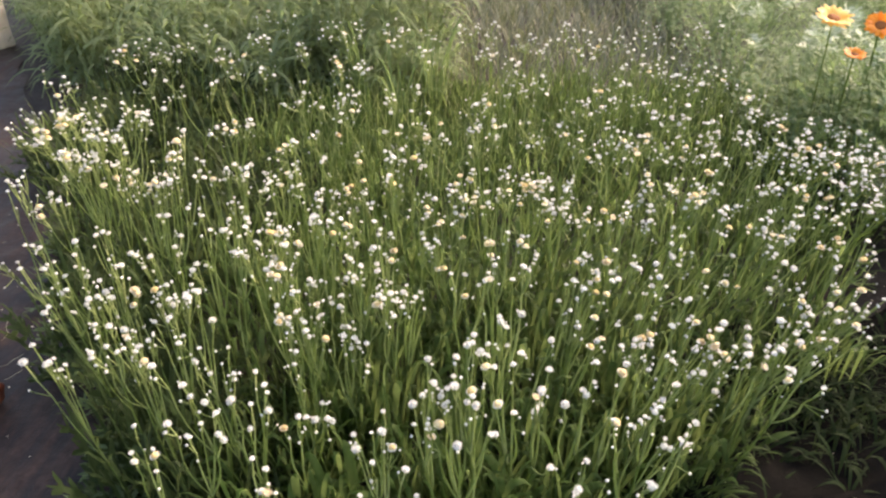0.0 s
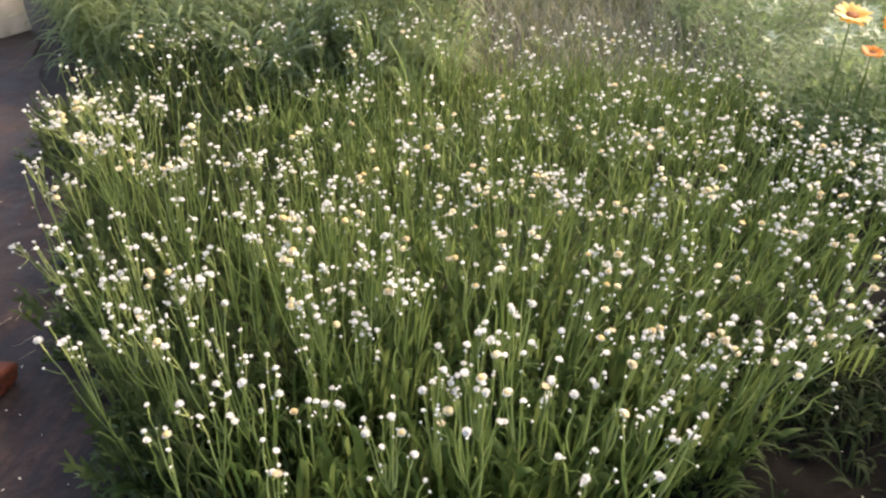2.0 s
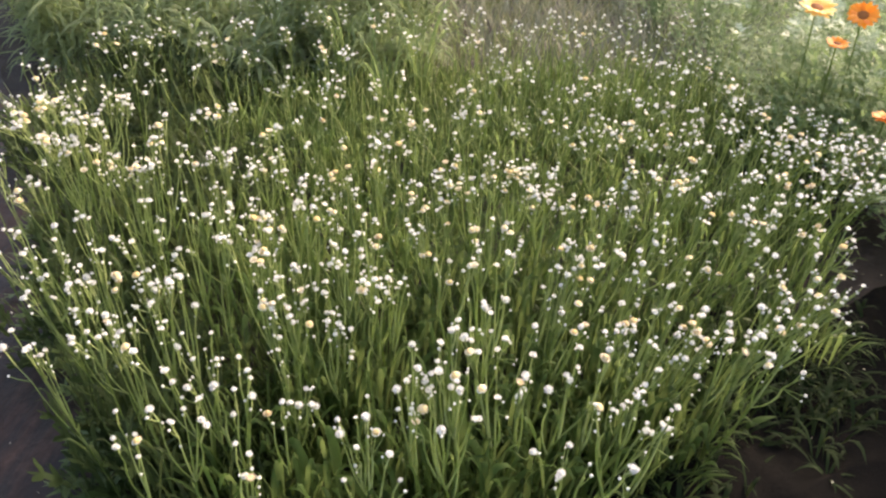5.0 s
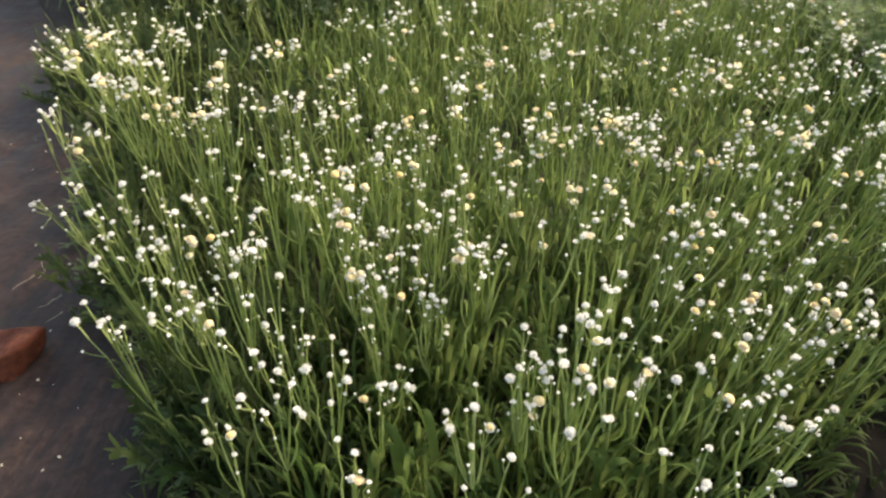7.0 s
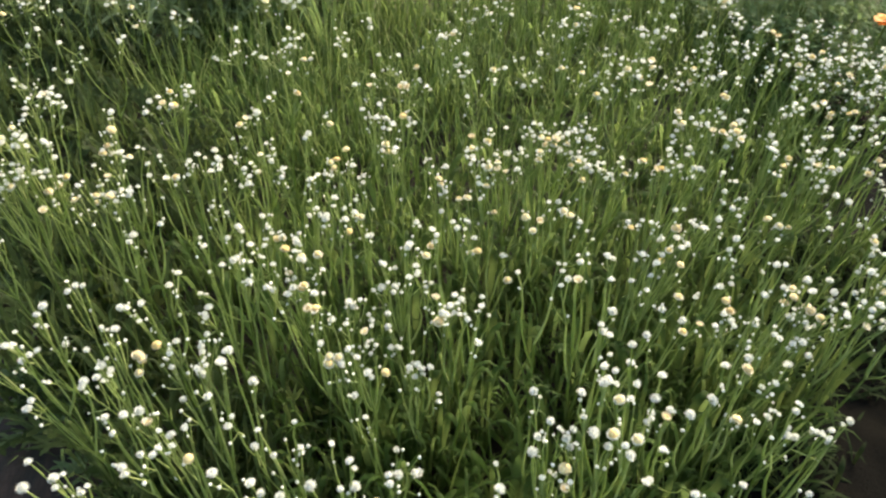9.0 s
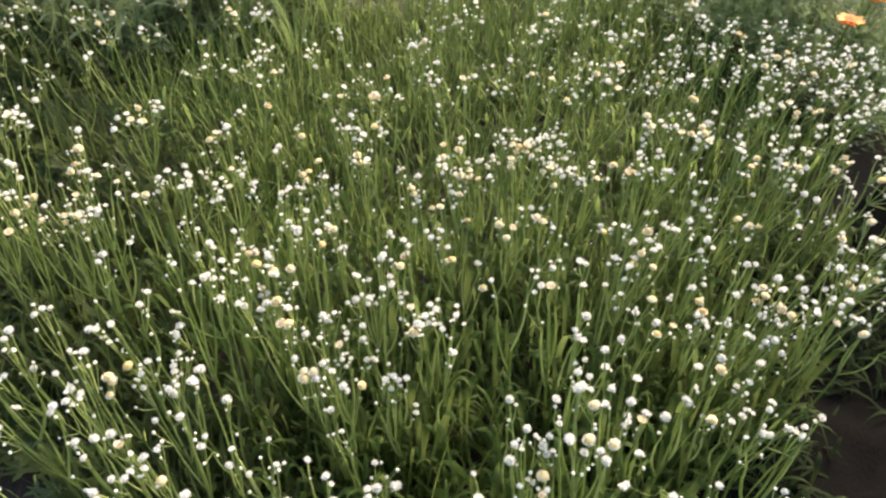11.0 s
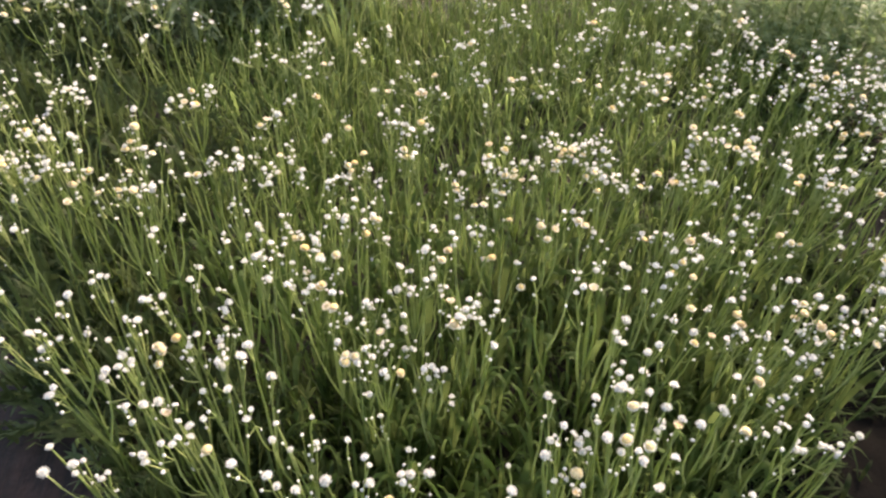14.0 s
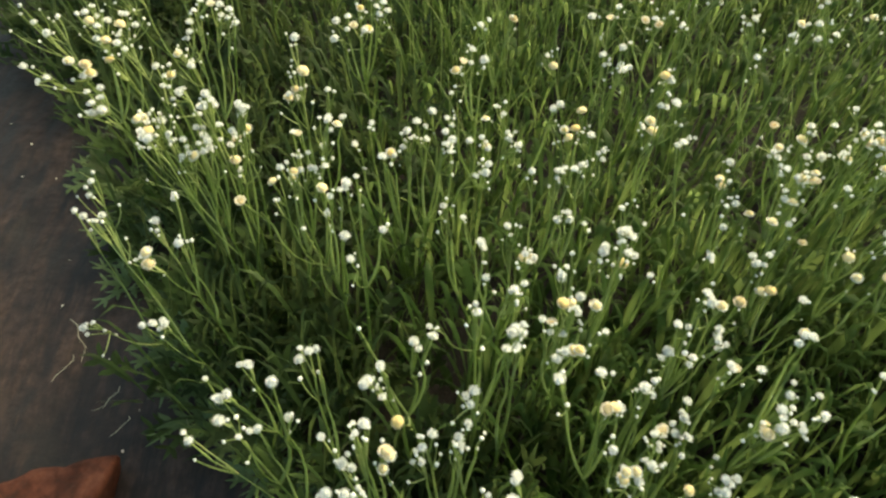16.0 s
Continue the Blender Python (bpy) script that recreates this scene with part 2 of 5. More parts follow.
def film(name, border, outward, y0, y1, width, material, sunk, tuck, label):
    """A strip of wrinkled plastic film laid along one side of the bed."""
    across, along = 110, 260
    s = Shape()
    for j in range(along + 1):
        for i in range(across + 1):
            y = y0 + (y1 - y0) * j / along
            d = width * (i / across) ** 1.4 * (0.9 + 0.35 * noise.noise(Vector((y * 1.1, 3, outward))) * i / across)
            x = border(y) + outward * (d - tuck + 0.03 * noise.noise(Vector((y * 5, 2, 9))) * (1 - i / across))
            y = y0 + (y1 - y0) * j / along
            ridge = max(0.0, noise.noise(Vector((x * 11 + y * 4, y * 1.6, 5)))) ** 1.5
            fine = noise.noise(Vector((x * 22, y * 7, 1)))
            crease = (1 - abs(noise.noise(Vector((x * 3.1 + y * 1.9, y * 2.0 - x, 8))))) ** 9
            rise = min(1.0, d / sunk)
            y = y0 + (y1 - y0) * j / along + 0.22 * noise.noise(Vector((d * 2.2, 6, outward))) * min(1, d * 2)
            s.v.append(Vector((x, y, lift(x, y) + 0.012 + (0.020 * ridge + 0.003 * fine + 0.013 * crease) * rise + 0.006 * noise.noise(Vector((x * 4, y * 4, 2))))))
    for j in range(along):
        for i in range(across):
            q = j * (across + 1) + i
            s.f.append((q, q + 1, q + across + 2, q + across + 1) if outward > 0 else (q + 1, q, q + across + 1, q + across + 2))
            s.k.append(0)
    tagged(new(name, s.mesh(name, material)), label, "mulch film", kind="structure")


ground()
film("path_film_west", left_edge, -1, -1.2, 4.6, 2.7, FILM, 0.30, 0.16, "black plastic mulch film, wrinkled and dusted with mud")
film("path_film_east", right_edge, 1, 0.12, 1.62, 2.2, MAT, 0.05, 0.26, "black weed mat with deep shade put into its colour, specked with soil")


# ---- flower heads ----
def bract_ring(s, count, radius, z, length, width, lean, rnd, slot=0):
    """A ring of short papery bracts; lean: degrees above level."""
    for i in range(count):
        w = 2 * math.pi * (i + rnd.uniform(-0.2, 0.2)) / count
        out, side = Vector((math.cos(w), math.sin(w), 0)), Vector((-math.sin(w), math.cos(w), 0))
        a = radians(lean + rnd.uniform(-9, 9))
        rise = Vector((0, 0, 1))
        p0 = out * radius + rise * z
        p1 = p0 + (out * math.cos(a) + rise * math.sin(a)) * length * 0.55
        p2 = p1 + (out * math.cos(a + 0.55) + rise * math.sin(a + 0.55)) * length * 0.45
        s.blade([p0, p1, p2], [width * 0.8, width, width * 0.25], side, 0.0, slot)


def head_white(seed):
    """A papery globe, one unit across."""
    rnd = random.Random(seed)
    s = Shape()
    squash = rnd.uniform(0.62, 0.78)
    s.dome((0, 0, 0.0), 0.33, 0.33 * squash * 1.25, 3, 9, 0, 0.05, 0.2, seed)
    s.dome((0, 0, 0.0), 0.33, -0.16, 2, 9, 0)
    bract_ring(s, 13, 0.24, -0.08, 0.31, 0.055, 4, rnd)
    bract_ring(s, 12, 0.25, 0.00, 0.29, 0.055, 26, rnd)
    bract_ring(s, 11, 0.23, 0.09, 0.26, 0.055, 48, rnd)
    bract_ring(s, 8, 0.16, 0.19, 0.20, 0.05, 70, rnd)
    bract_ring(s, 5, 0.06, 0.24, 0.14, 0.05, 88, rnd)
    return s.mesh("white_head", WHITE)


def head_open(seed, petals, centre, wide=0.34):
    """An open head: a frill of bracts round a raised disc of florets."""
    rnd = random.Random(seed)
    s = Shape()
    s.dome((0, 0, 0.03), wide, 0.33, 4, 12, 1, 0.03, 0.24, seed)
    s.dome((0, 0, 0.03), 0.36, -0.24, 2, 10, 0)
    bract_ring(s, 15, 0.28, -0.10, 0.28, 0.075, 8, rnd)
    bract_ring(s, 15, 0.31, 0.00, 0.22, 0.07, 26, rnd)
    return s.mesh("open_head", petals, centre)


def head_spent(seed):
    """A spent head: a cream cup with a sunken tan middle."""
    rnd = random.Random(seed)
    s = Shape()
    s.dome((0, 0, 0.0), 0.25, 0.12, 3, 10, 1, 0.12, 0.3, seed)
    s.dome((0, 0, 0.03), 0.38, -0.28, 2, 10, 0)
    bract_ring(s, 13, 0.30, -0.06, 0.26, 0.09, 38, rnd)
    bract_ring(s, 12, 0.30, 0.04, 0.20, 0.08, 62, rnd)
    return s.mesh("spent_head", CREAM, TAN)


def head_bud(seed):
    rnd = random.Random(seed)
    s = Shape()
    s.dome((0, 0, 0), 0.46, 0.46, 3, 8, 0)
    s.dome((0, 0, 0), 0.46, -0.42, 2, 8, 0)
    bract_ring(s, 7, 0.36, 0.0, 0.26, 0.12, 62, rnd)
    return s.mesh("bud", WHITE)


HEADS = {
    "white": [head_white(i) for i in range(5)],
    "gold": [head_open(20 + i, WHITE, GOLD) for i in range(3)],
    "aged": [head_open(30 + i, CREAM, GOLD, 0.43) for i in range(3)] + [head_open(34, CREAM, TAN)] + [head_spent(40 + i) for i in range(2)],
    "bud": [head_bud(50 + i) for i in range(3)],
}
HEAD_LABEL = {"white": "white papery globe flower head", "gold": "white papery flower head with golden disc", "aged": "aged cream flower head", "bud": "small round white bud"}


# ---- leaves of the everlastings ----
def basal_leaf(seed):
    rnd = random.Random(seed)
    s = Shape()
    length, width = rnd.uniform(0.05, 0.10), rnd.uniform(0.004, 0.0085)
    rise, drop = rnd.uniform(0.03, 0.08), rnd.uniform(0.0, 0.05)
    pts = bend((0, 0, 0.004), (length * 0.45, rnd.uniform(-0.01, 0.01), rise * 1.7), (length, rnd.uniform(-0.015, 0.015), rise - drop + 0.012), 6)
    shape = [0.25, 0.45, 0.75, 1.0, 0.95, 0.6, 0.08]
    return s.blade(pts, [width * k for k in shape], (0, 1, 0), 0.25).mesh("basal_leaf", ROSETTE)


def tuft(seed, upright=9):
    """The inner mass of a plant: broad basal leaves, with some narrow upright ones over them."""
    rnd = random.Random(seed)
    s = Shape()
    for i in range(upright):
        w, r = rnd.uniform(0, 2 * math.pi), 0.085 * math.sqrt(rnd.random())
        x, y = r * math.cos(w), r * math.sin(w)
        h, out = rnd.uniform(0.07, 0.19), rnd.uniform(0.03, 0.12)
        v = w + rnd.uniform(-0.9, 0.9)
        tip = (x + out * math.cos(v), y + out * math.sin(v), h)
        pts = bend((x, y, 0), (x + rnd.uniform(-0.3, 0.5) * out * math.cos(v), y + rnd.uniform(-0.3, 0.5) * out * math.sin(v), h * 0.6), tip, 4)
        k = rnd.uniform(0.0011, 0.0028)
        s.blade(pts, [k * 0.6, k, k, k * 0.75, k * 0.1], (math.cos(v + 1.57 + rnd.uniform(-0.8, 0.8)), math.sin(v + 1.57), 0), 0.0, rnd.choice((0, 1)))
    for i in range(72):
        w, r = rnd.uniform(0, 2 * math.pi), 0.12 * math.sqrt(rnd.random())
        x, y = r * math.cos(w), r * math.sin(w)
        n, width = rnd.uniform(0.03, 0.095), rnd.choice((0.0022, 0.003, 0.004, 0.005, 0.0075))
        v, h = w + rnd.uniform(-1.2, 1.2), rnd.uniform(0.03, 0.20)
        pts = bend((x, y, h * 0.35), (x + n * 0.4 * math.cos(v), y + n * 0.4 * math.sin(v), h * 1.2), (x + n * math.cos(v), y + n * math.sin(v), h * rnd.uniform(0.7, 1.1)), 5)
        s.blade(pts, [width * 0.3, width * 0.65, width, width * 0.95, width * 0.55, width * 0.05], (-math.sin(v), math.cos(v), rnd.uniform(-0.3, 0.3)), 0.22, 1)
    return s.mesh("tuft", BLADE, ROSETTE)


def shoots(seed):
    """A close stand of thin upright shoots over small leaves."""
    rnd = random.Random(seed)
    s = Shape()
    for i in range(11):
        w, r = rnd.uniform(0, 6.28), 0.12 * math.sqrt(rnd.random())
        x, y = r * math.cos(w), r * math.sin(w)
        h, out, v = rnd.uniform(0.12, 0.36), rnd.uniform(0.0, 0.10), w + rnd.uniform(-1.0, 1.0)
        k = rnd.uniform(0.0010, 0.0021)
        pts = bend((x, y, 0), (x + out * rnd.uniform(-0.2, 0.5), y + out * rnd.uniform(-0.2, 0.5), h * 0.55), (x + out * math.cos(v), y + out * math.sin(v), h), 4)
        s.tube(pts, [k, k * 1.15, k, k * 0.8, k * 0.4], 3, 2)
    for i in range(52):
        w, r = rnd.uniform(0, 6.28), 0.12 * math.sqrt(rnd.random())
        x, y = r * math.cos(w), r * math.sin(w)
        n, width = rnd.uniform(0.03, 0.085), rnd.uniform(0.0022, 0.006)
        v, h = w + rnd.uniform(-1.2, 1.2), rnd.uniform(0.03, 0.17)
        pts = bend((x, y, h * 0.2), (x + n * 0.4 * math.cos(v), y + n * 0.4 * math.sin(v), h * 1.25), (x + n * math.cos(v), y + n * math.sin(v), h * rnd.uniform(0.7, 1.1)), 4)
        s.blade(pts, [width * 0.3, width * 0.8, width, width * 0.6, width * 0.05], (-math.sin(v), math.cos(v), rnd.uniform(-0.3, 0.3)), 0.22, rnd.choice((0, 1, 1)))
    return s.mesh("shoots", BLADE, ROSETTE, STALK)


SHOOTS = [shoots(240 + i) for i in range(7)]
LEAVES = [basal_leaf(100 + i) for i in range(8)]
TUFTS = [tuft(200 + i) for i in range(8)]
LOW_TUFTS = [tuft(210 + i, 5) for i in range(6)]


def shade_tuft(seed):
    """Thin tangled leaves lying low, their green darkened for the shade."""
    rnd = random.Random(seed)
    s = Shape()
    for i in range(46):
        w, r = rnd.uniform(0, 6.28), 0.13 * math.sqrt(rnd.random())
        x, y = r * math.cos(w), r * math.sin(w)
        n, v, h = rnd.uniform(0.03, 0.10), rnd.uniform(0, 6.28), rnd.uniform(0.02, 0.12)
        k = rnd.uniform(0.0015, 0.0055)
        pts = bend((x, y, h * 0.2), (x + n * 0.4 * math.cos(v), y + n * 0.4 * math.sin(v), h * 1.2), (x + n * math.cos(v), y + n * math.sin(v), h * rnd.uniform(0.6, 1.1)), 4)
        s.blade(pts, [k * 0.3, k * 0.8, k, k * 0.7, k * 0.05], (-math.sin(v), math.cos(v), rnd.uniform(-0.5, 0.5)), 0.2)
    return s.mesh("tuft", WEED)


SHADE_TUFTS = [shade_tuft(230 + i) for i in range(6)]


def cut_leaf(s, base, way, length, width, rnd, slot=0):
    """A lobed leaf: a narrow blade with pairs of side lobes."""
    way = Vector(way).normalized()
    side = way.cross(Vector((rnd.uniform(-0.4, 0.4), rnd.uniform(-0.4, 0.4), 1))).normalized()
    up = side.cross(way)
    tip = base + way * length - Vector((0, 0, length * rnd.uniform(0.0, 0.35)))
    pts = bend(base, base.lerp(tip, 0.5) + up * length * 0.12, tip, 3)
    s.blade(pts, [width * 0.3, width * 0.45, width * 0.4, width * 0.05], side, 0.0, slot)
    for i in (1, 2):
        for flip in (-1, 1):
            end = pts[i] + side * flip * width * 1.5 + way * length * 0.2
            s.blade([pts[i], pts[i].lerp(end, 0.6), end], [width * 0.25, width * 0.38, width * 0.05], way, 0.0, slot)


def dimmed_mass(seed):
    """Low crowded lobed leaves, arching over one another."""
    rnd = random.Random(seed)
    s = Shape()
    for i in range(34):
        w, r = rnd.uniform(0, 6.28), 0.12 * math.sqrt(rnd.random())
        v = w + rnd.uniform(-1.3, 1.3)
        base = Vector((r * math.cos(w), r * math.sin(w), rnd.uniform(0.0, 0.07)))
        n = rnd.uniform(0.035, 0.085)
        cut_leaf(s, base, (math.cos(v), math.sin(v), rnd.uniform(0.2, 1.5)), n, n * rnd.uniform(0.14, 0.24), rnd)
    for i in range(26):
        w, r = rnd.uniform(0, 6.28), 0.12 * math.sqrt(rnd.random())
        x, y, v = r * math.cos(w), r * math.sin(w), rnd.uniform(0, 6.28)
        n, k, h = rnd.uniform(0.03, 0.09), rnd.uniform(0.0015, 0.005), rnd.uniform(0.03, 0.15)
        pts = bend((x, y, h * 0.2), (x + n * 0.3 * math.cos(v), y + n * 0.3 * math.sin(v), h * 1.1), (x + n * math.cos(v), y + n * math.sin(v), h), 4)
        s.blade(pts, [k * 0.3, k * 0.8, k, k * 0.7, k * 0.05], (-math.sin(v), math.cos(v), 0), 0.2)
    return s.mesh("lobed_mass", DIMMED)


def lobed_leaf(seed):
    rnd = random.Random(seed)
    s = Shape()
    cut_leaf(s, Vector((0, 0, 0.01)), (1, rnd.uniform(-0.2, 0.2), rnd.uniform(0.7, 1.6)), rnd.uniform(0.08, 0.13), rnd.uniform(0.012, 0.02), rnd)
    return s.mesh("lobed_leaf", DIMMED)


DIMMED_MASSES = [dimmed_mass(260 + i) for i in range(6)]
DIMMED_LEAVES = [lobed_leaf(270 + i) for i in range(6)]


# ---- everlasting plants ----
def everlasting(x, y, stems):
    """One plant at its root; stems: where each cluster of heads stands (sideways, ahead, height), its heads, how many of them are golden or aged, and its width."""
    rnd = random.Random(round(x * 977 + y * 3571))
    aged = sum(s[4] for s in stems) > 0.3 * sum(s[3] for s in stems)
    plant = thing("everlasting_plant", x, y, lift(x, y) - 0.004, "winged everlasting with " + ("white and aged cream-gold" if aged else "white papery") + " flower heads on green stems", "flowering plant", "everlasting plants in the bed")
    # Plants on the left take the leaf mass darkened for that dim side.
    part("foliage", rnd.choice(DIMMED_MASSES if x < -0.33 * y else TUFTS if y < 1.4 or (y < 1.75 and x < 0.42 * y) else SHOOTS), plant, pose(0, 0, 0, 0, 0, rnd.uniform(0, 360)) @ Matrix.Diagonal((1, 1, 2.0 if x < -0.33 * y else 1.35 if y < 1.75 else 1.0, 1)), "crowded green leaves about the root", "stuff")
    for i in range(6):
        k = rnd.uniform(0.85, 1.35)
        m = pose(rnd.uniform(-0.02, 0.02), rnd.uniform(-0.02, 0.02), 0, 0, 0, i * 60 + rnd.uniform(-28, 28)) @ Matrix.Diagonal((k, k, k * rnd.uniform(0.7, 1.4), 1))
        part("basal_leaf", rnd.choice(LEAVES), plant, m)
    around = sorted(stems, key=lambda e: math.atan2(e[1], e[0]))
    while around:
        first = around.pop(0)
        near = sorted(around, key=lambda e: math.dist(e[:3], first[:3]))[:rnd.choice((3, 4, 5)) if x < -0.25 * y else rnd.choice((2, 3, 3, 4, 5)) if y < 1.8 else rnd.choice((1, 2, 2, 3))]
        near = [e for e in near if math.dist(e[:3], first[:3]) < (0.18 if x < -0.25 * y else 0.14)]
        around = [e for e in around if e not in near]
        flowering_stem(plant, rnd, [first] + near, 1.02 + 0.34 * min(1.0, max(0.0, y - 1.4)))


def head_spots(rnd, top, heads, spread, ripe):
    """Where the heads and small buds of one cluster sit, with their sizes; ripe: how large they have grown."""
    reach, spread = spread, max(spread, 0.0055 * math.sqrt(heads)) if heads > 1 else 0.0
    spots = []
    for i in range(heads):
        size = rnd.choice((0.0040, 0.0048, 0.0058, 0.0070, 0.0085, 0.0105, 0.0130)) if i else rnd.uniform(0.0100, 0.0155)
        size = size * ripe if heads > 1 else min(0.0172, max(0.0052, 2.0 * reach))
        for _ in range(24):
            w, r = rnd.uniform(0, 6.28), 0.88 * spread * math.sqrt(rnd.random())
            p = top + Vector((r * math.cos(w), 0.8 * r * math.sin(w), rnd.uniform(-1.1, 0.8) * min(spread, 0.045)))
            if all((p - q).length > 0.5 * (size + k) for q, k in spots):
                break
        spots.append((p, size))
    for i in range(rnd.randint(0, 2) + heads // 4):
        w, r = rnd.uniform(0, 6.28), spread * rnd.uniform(0.5, 1.2) + rnd.uniform(0.003, 0.011)
        spots.append((top + Vector((r * math.cos(w), r * math.sin(w), rnd.uniform(-0.055, -0.004))), rnd.uniform(0.003, 0.0062)))
    return spots


def flowering_stem(plant, rnd, tops, ripe=1.0):
    """A winged stem that forks like a candelabrum; tops: its clusters, each (sideways, ahead, height, heads, golden, width)."""
    s = Shape()
    ends = [Vector(e[:3]) for e in tops]
    crown = sum(ends, Vector()) / len(ends)
    foot = Vector((rnd.uniform(-0.035, 0.035) + crown.x * 0.48, rnd.uniform(-0.035, 0.035) + crown.y * 0.48, 0))
    share = rnd.uniform(0.50, 0.70) if len(ends) > 1 else rnd.uniform(0.6, 0.75)
    fork = foot.lerp(crown, share)
    knee = foot.lerp(fork, 0.5) + Vector((-crown.x * 0.08 + rnd.uniform(-0.028, 0.028), -crown.y * 0.08 + rnd.uniform(-0.028, 0.028), 0.02))
    main = bend(foot, knee, fork, 5)
    s.tube(main, [k * rnd.uniform(0.8, 1.15) for k in (0.0022, 0.0027, 0.0028, 0.0027, 0.0025, 0.0022)], 4, 0, 0.4)
    for i in range(6):
        # short leaves that hug the stem
        t = rnd.uniform(0.8, 4.8)
        p, w = main[int(t)].lerp(main[int(t) + 1], t % 1), rnd.uniform(0, 6.28)
        way, n = Vector((math.cos(w), math.sin(w), 0)), rnd.uniform(0.012, 0.034)
        s.blade([p, p + way * 0.004 + Vector((0, 0, n * 0.55)), p + way * rnd.uniform(0.004, 0.012) + Vector((0, 0, n))], [0.0014, 0.0020, 0.0003], (-math.sin(w), math.cos(w), 0), 0.0, rnd.choice((0, 1)))
    for p in (main[1], main[2]):
        w, n = rnd.uniform(0, 6.28), rnd.uniform(0.03, 0.07)
        tip = p + Vector((n * 0.5 * math.cos(w), n * 0.5 * math.sin(w), n * 0.8))
        s.blade(bend(p, p.lerp(tip, 0.5) + Vector((0, 0, 0.008)), tip, 3), [0.0015, 0.003, 0.0022, 0.0003], (-math.sin(w), math.cos(w), 0), 0.2, 1)
    clusters = []
    for (dx, dy, height, heads, golden, spread), top in zip(tops, ends):
        start = fork if len(ends) == 1 else main[rnd.choice((4, 5, 5, 5))]
        knot = start.lerp(top, rnd.uniform(0.60, 0.76) if len(ends) > 1 else rnd.uniform(0.35, 0.6))
        out = Vector((top.x - crown.x, top.y - crown.y, 0))
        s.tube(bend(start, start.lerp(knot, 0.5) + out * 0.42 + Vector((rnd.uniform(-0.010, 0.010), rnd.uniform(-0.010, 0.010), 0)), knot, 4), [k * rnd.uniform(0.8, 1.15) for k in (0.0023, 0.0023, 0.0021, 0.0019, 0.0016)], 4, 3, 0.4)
        spots = head_spots(rnd, top, heads, spread, ripe)
        high = knot.lerp(top, 0.5) + Vector((rnd.uniform(-0.004, 0.004), rnd.uniform(-0.004, 0.004), 0))
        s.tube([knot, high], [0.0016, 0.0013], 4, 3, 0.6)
        for p, size in spots:
            base = high if p.z > high.z + 0.01 and rnd.random() < 0.65 else knot
            elbow = base.lerp(p, 0.55) + Vector((p.x - top.x, p.y - top.y, 0)) * 0.35
            thick = 0.0013 if size > 0.0075 else 0.0009
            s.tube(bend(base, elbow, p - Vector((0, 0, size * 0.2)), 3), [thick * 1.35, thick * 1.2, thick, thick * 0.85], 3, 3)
        for p, size in spots[heads:]:
            s.dome(p, size * 0.5, size * 0.5, 2, 6, 2).dome(p, size * 0.5, -size * 0.5, 2, 6, 2)
        clusters.append((top, spots[:heads], golden))
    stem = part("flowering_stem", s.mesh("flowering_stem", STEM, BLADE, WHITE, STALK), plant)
    for top, spots, golden in clusters:
        for i, (p, size) in enumerate(spots):
            if i < golden:
                kind, size = ("gold" if rnd.random() < 0.4 else "aged"), rnd.uniform(0.0135, 0.0180) * ripe
            else:
                kind = "white" if size > 0.007 else "bud"
            m = Matrix.Translation(p) @ pose(0, 0, 0, rnd.uniform(-22, 22) - top.y * 40, rnd.uniform(-22, 22) + top.x * 60, rnd.uniform(0, 360))
            part("bud" if kind == "bud" else "flower_head", rnd.choice(HEADS[kind]), stem, m @ Matrix.Diagonal((size, size, size, 1)), HEAD_LABEL[kind])


everlasting(-0.06, 0.69, [(.011, .023, .381, 2, 0, .008), (.032, -.029, .387, 1, 0, .004), (-.043, -.024, .381, 1, 0, .004)])
everlasting(-0.23, 0.71, [(-.006, -.031, .382, 4, 1, .010), (-.004, .004, .376, 2, 0, .008), (-.034, .025, .377, 1, 0, .005), (.014, -.039, .381, 1, 0, .004)])
everlasting(0.18, 0.74, [(.012, -.049, .368, 2, 0, .007), (.129, .001, .320, 2, 0, .006), (.111, -.038, .361, 2, 0, .007), (.035, .017, .350, 1, 0, .006), (.070, .039, .410, 1, 0, .003), (.054, -.030, .363, 1, 0, .003)])
everlasting(0.03, 0.77, [(.019, .001, .452, 3, 0, .007), (.046, -.011, .404, 2, 0, .004), (-.001, -.040, .400, 2, 0, .007), (-.046, .003, .404, 1, 0, .004), (-.018, -.002, .434, 1, 0, .002)])
everlasting(-0.34, 0.77, [(-.055, .007, .396, 2, 0, .009), (-.022, -.001, .393, 2, 0, .011), (-.001, .048, .383, 2, 0, .009), (.017, .011, .376, 2, 0, .009), (-.056, -.044, .404, 2, 1, .007), (-.085, -.053, .402, 2, 0, .007), (-.014, .026, .388, 1, 0, .005), (-.094, -.008, .416, 1, 0, .005), (-.041, -.076, .400, 1, 0, .004)])
everlasting(-0.10, 0.80, [(-.028, -.032, .366, 2, 0, .007), (.027, -.026, .360, 2, 1, .005), (.012, .046, .362, 1, 0, .004), (.011, .020, .344, 1, 0, .008), (-.001, -.006, .368, 1, 0, .004), (-.028, -.006, .364, 1, 0, .005), (.006, -.065, .369, 1, 0, .005)])
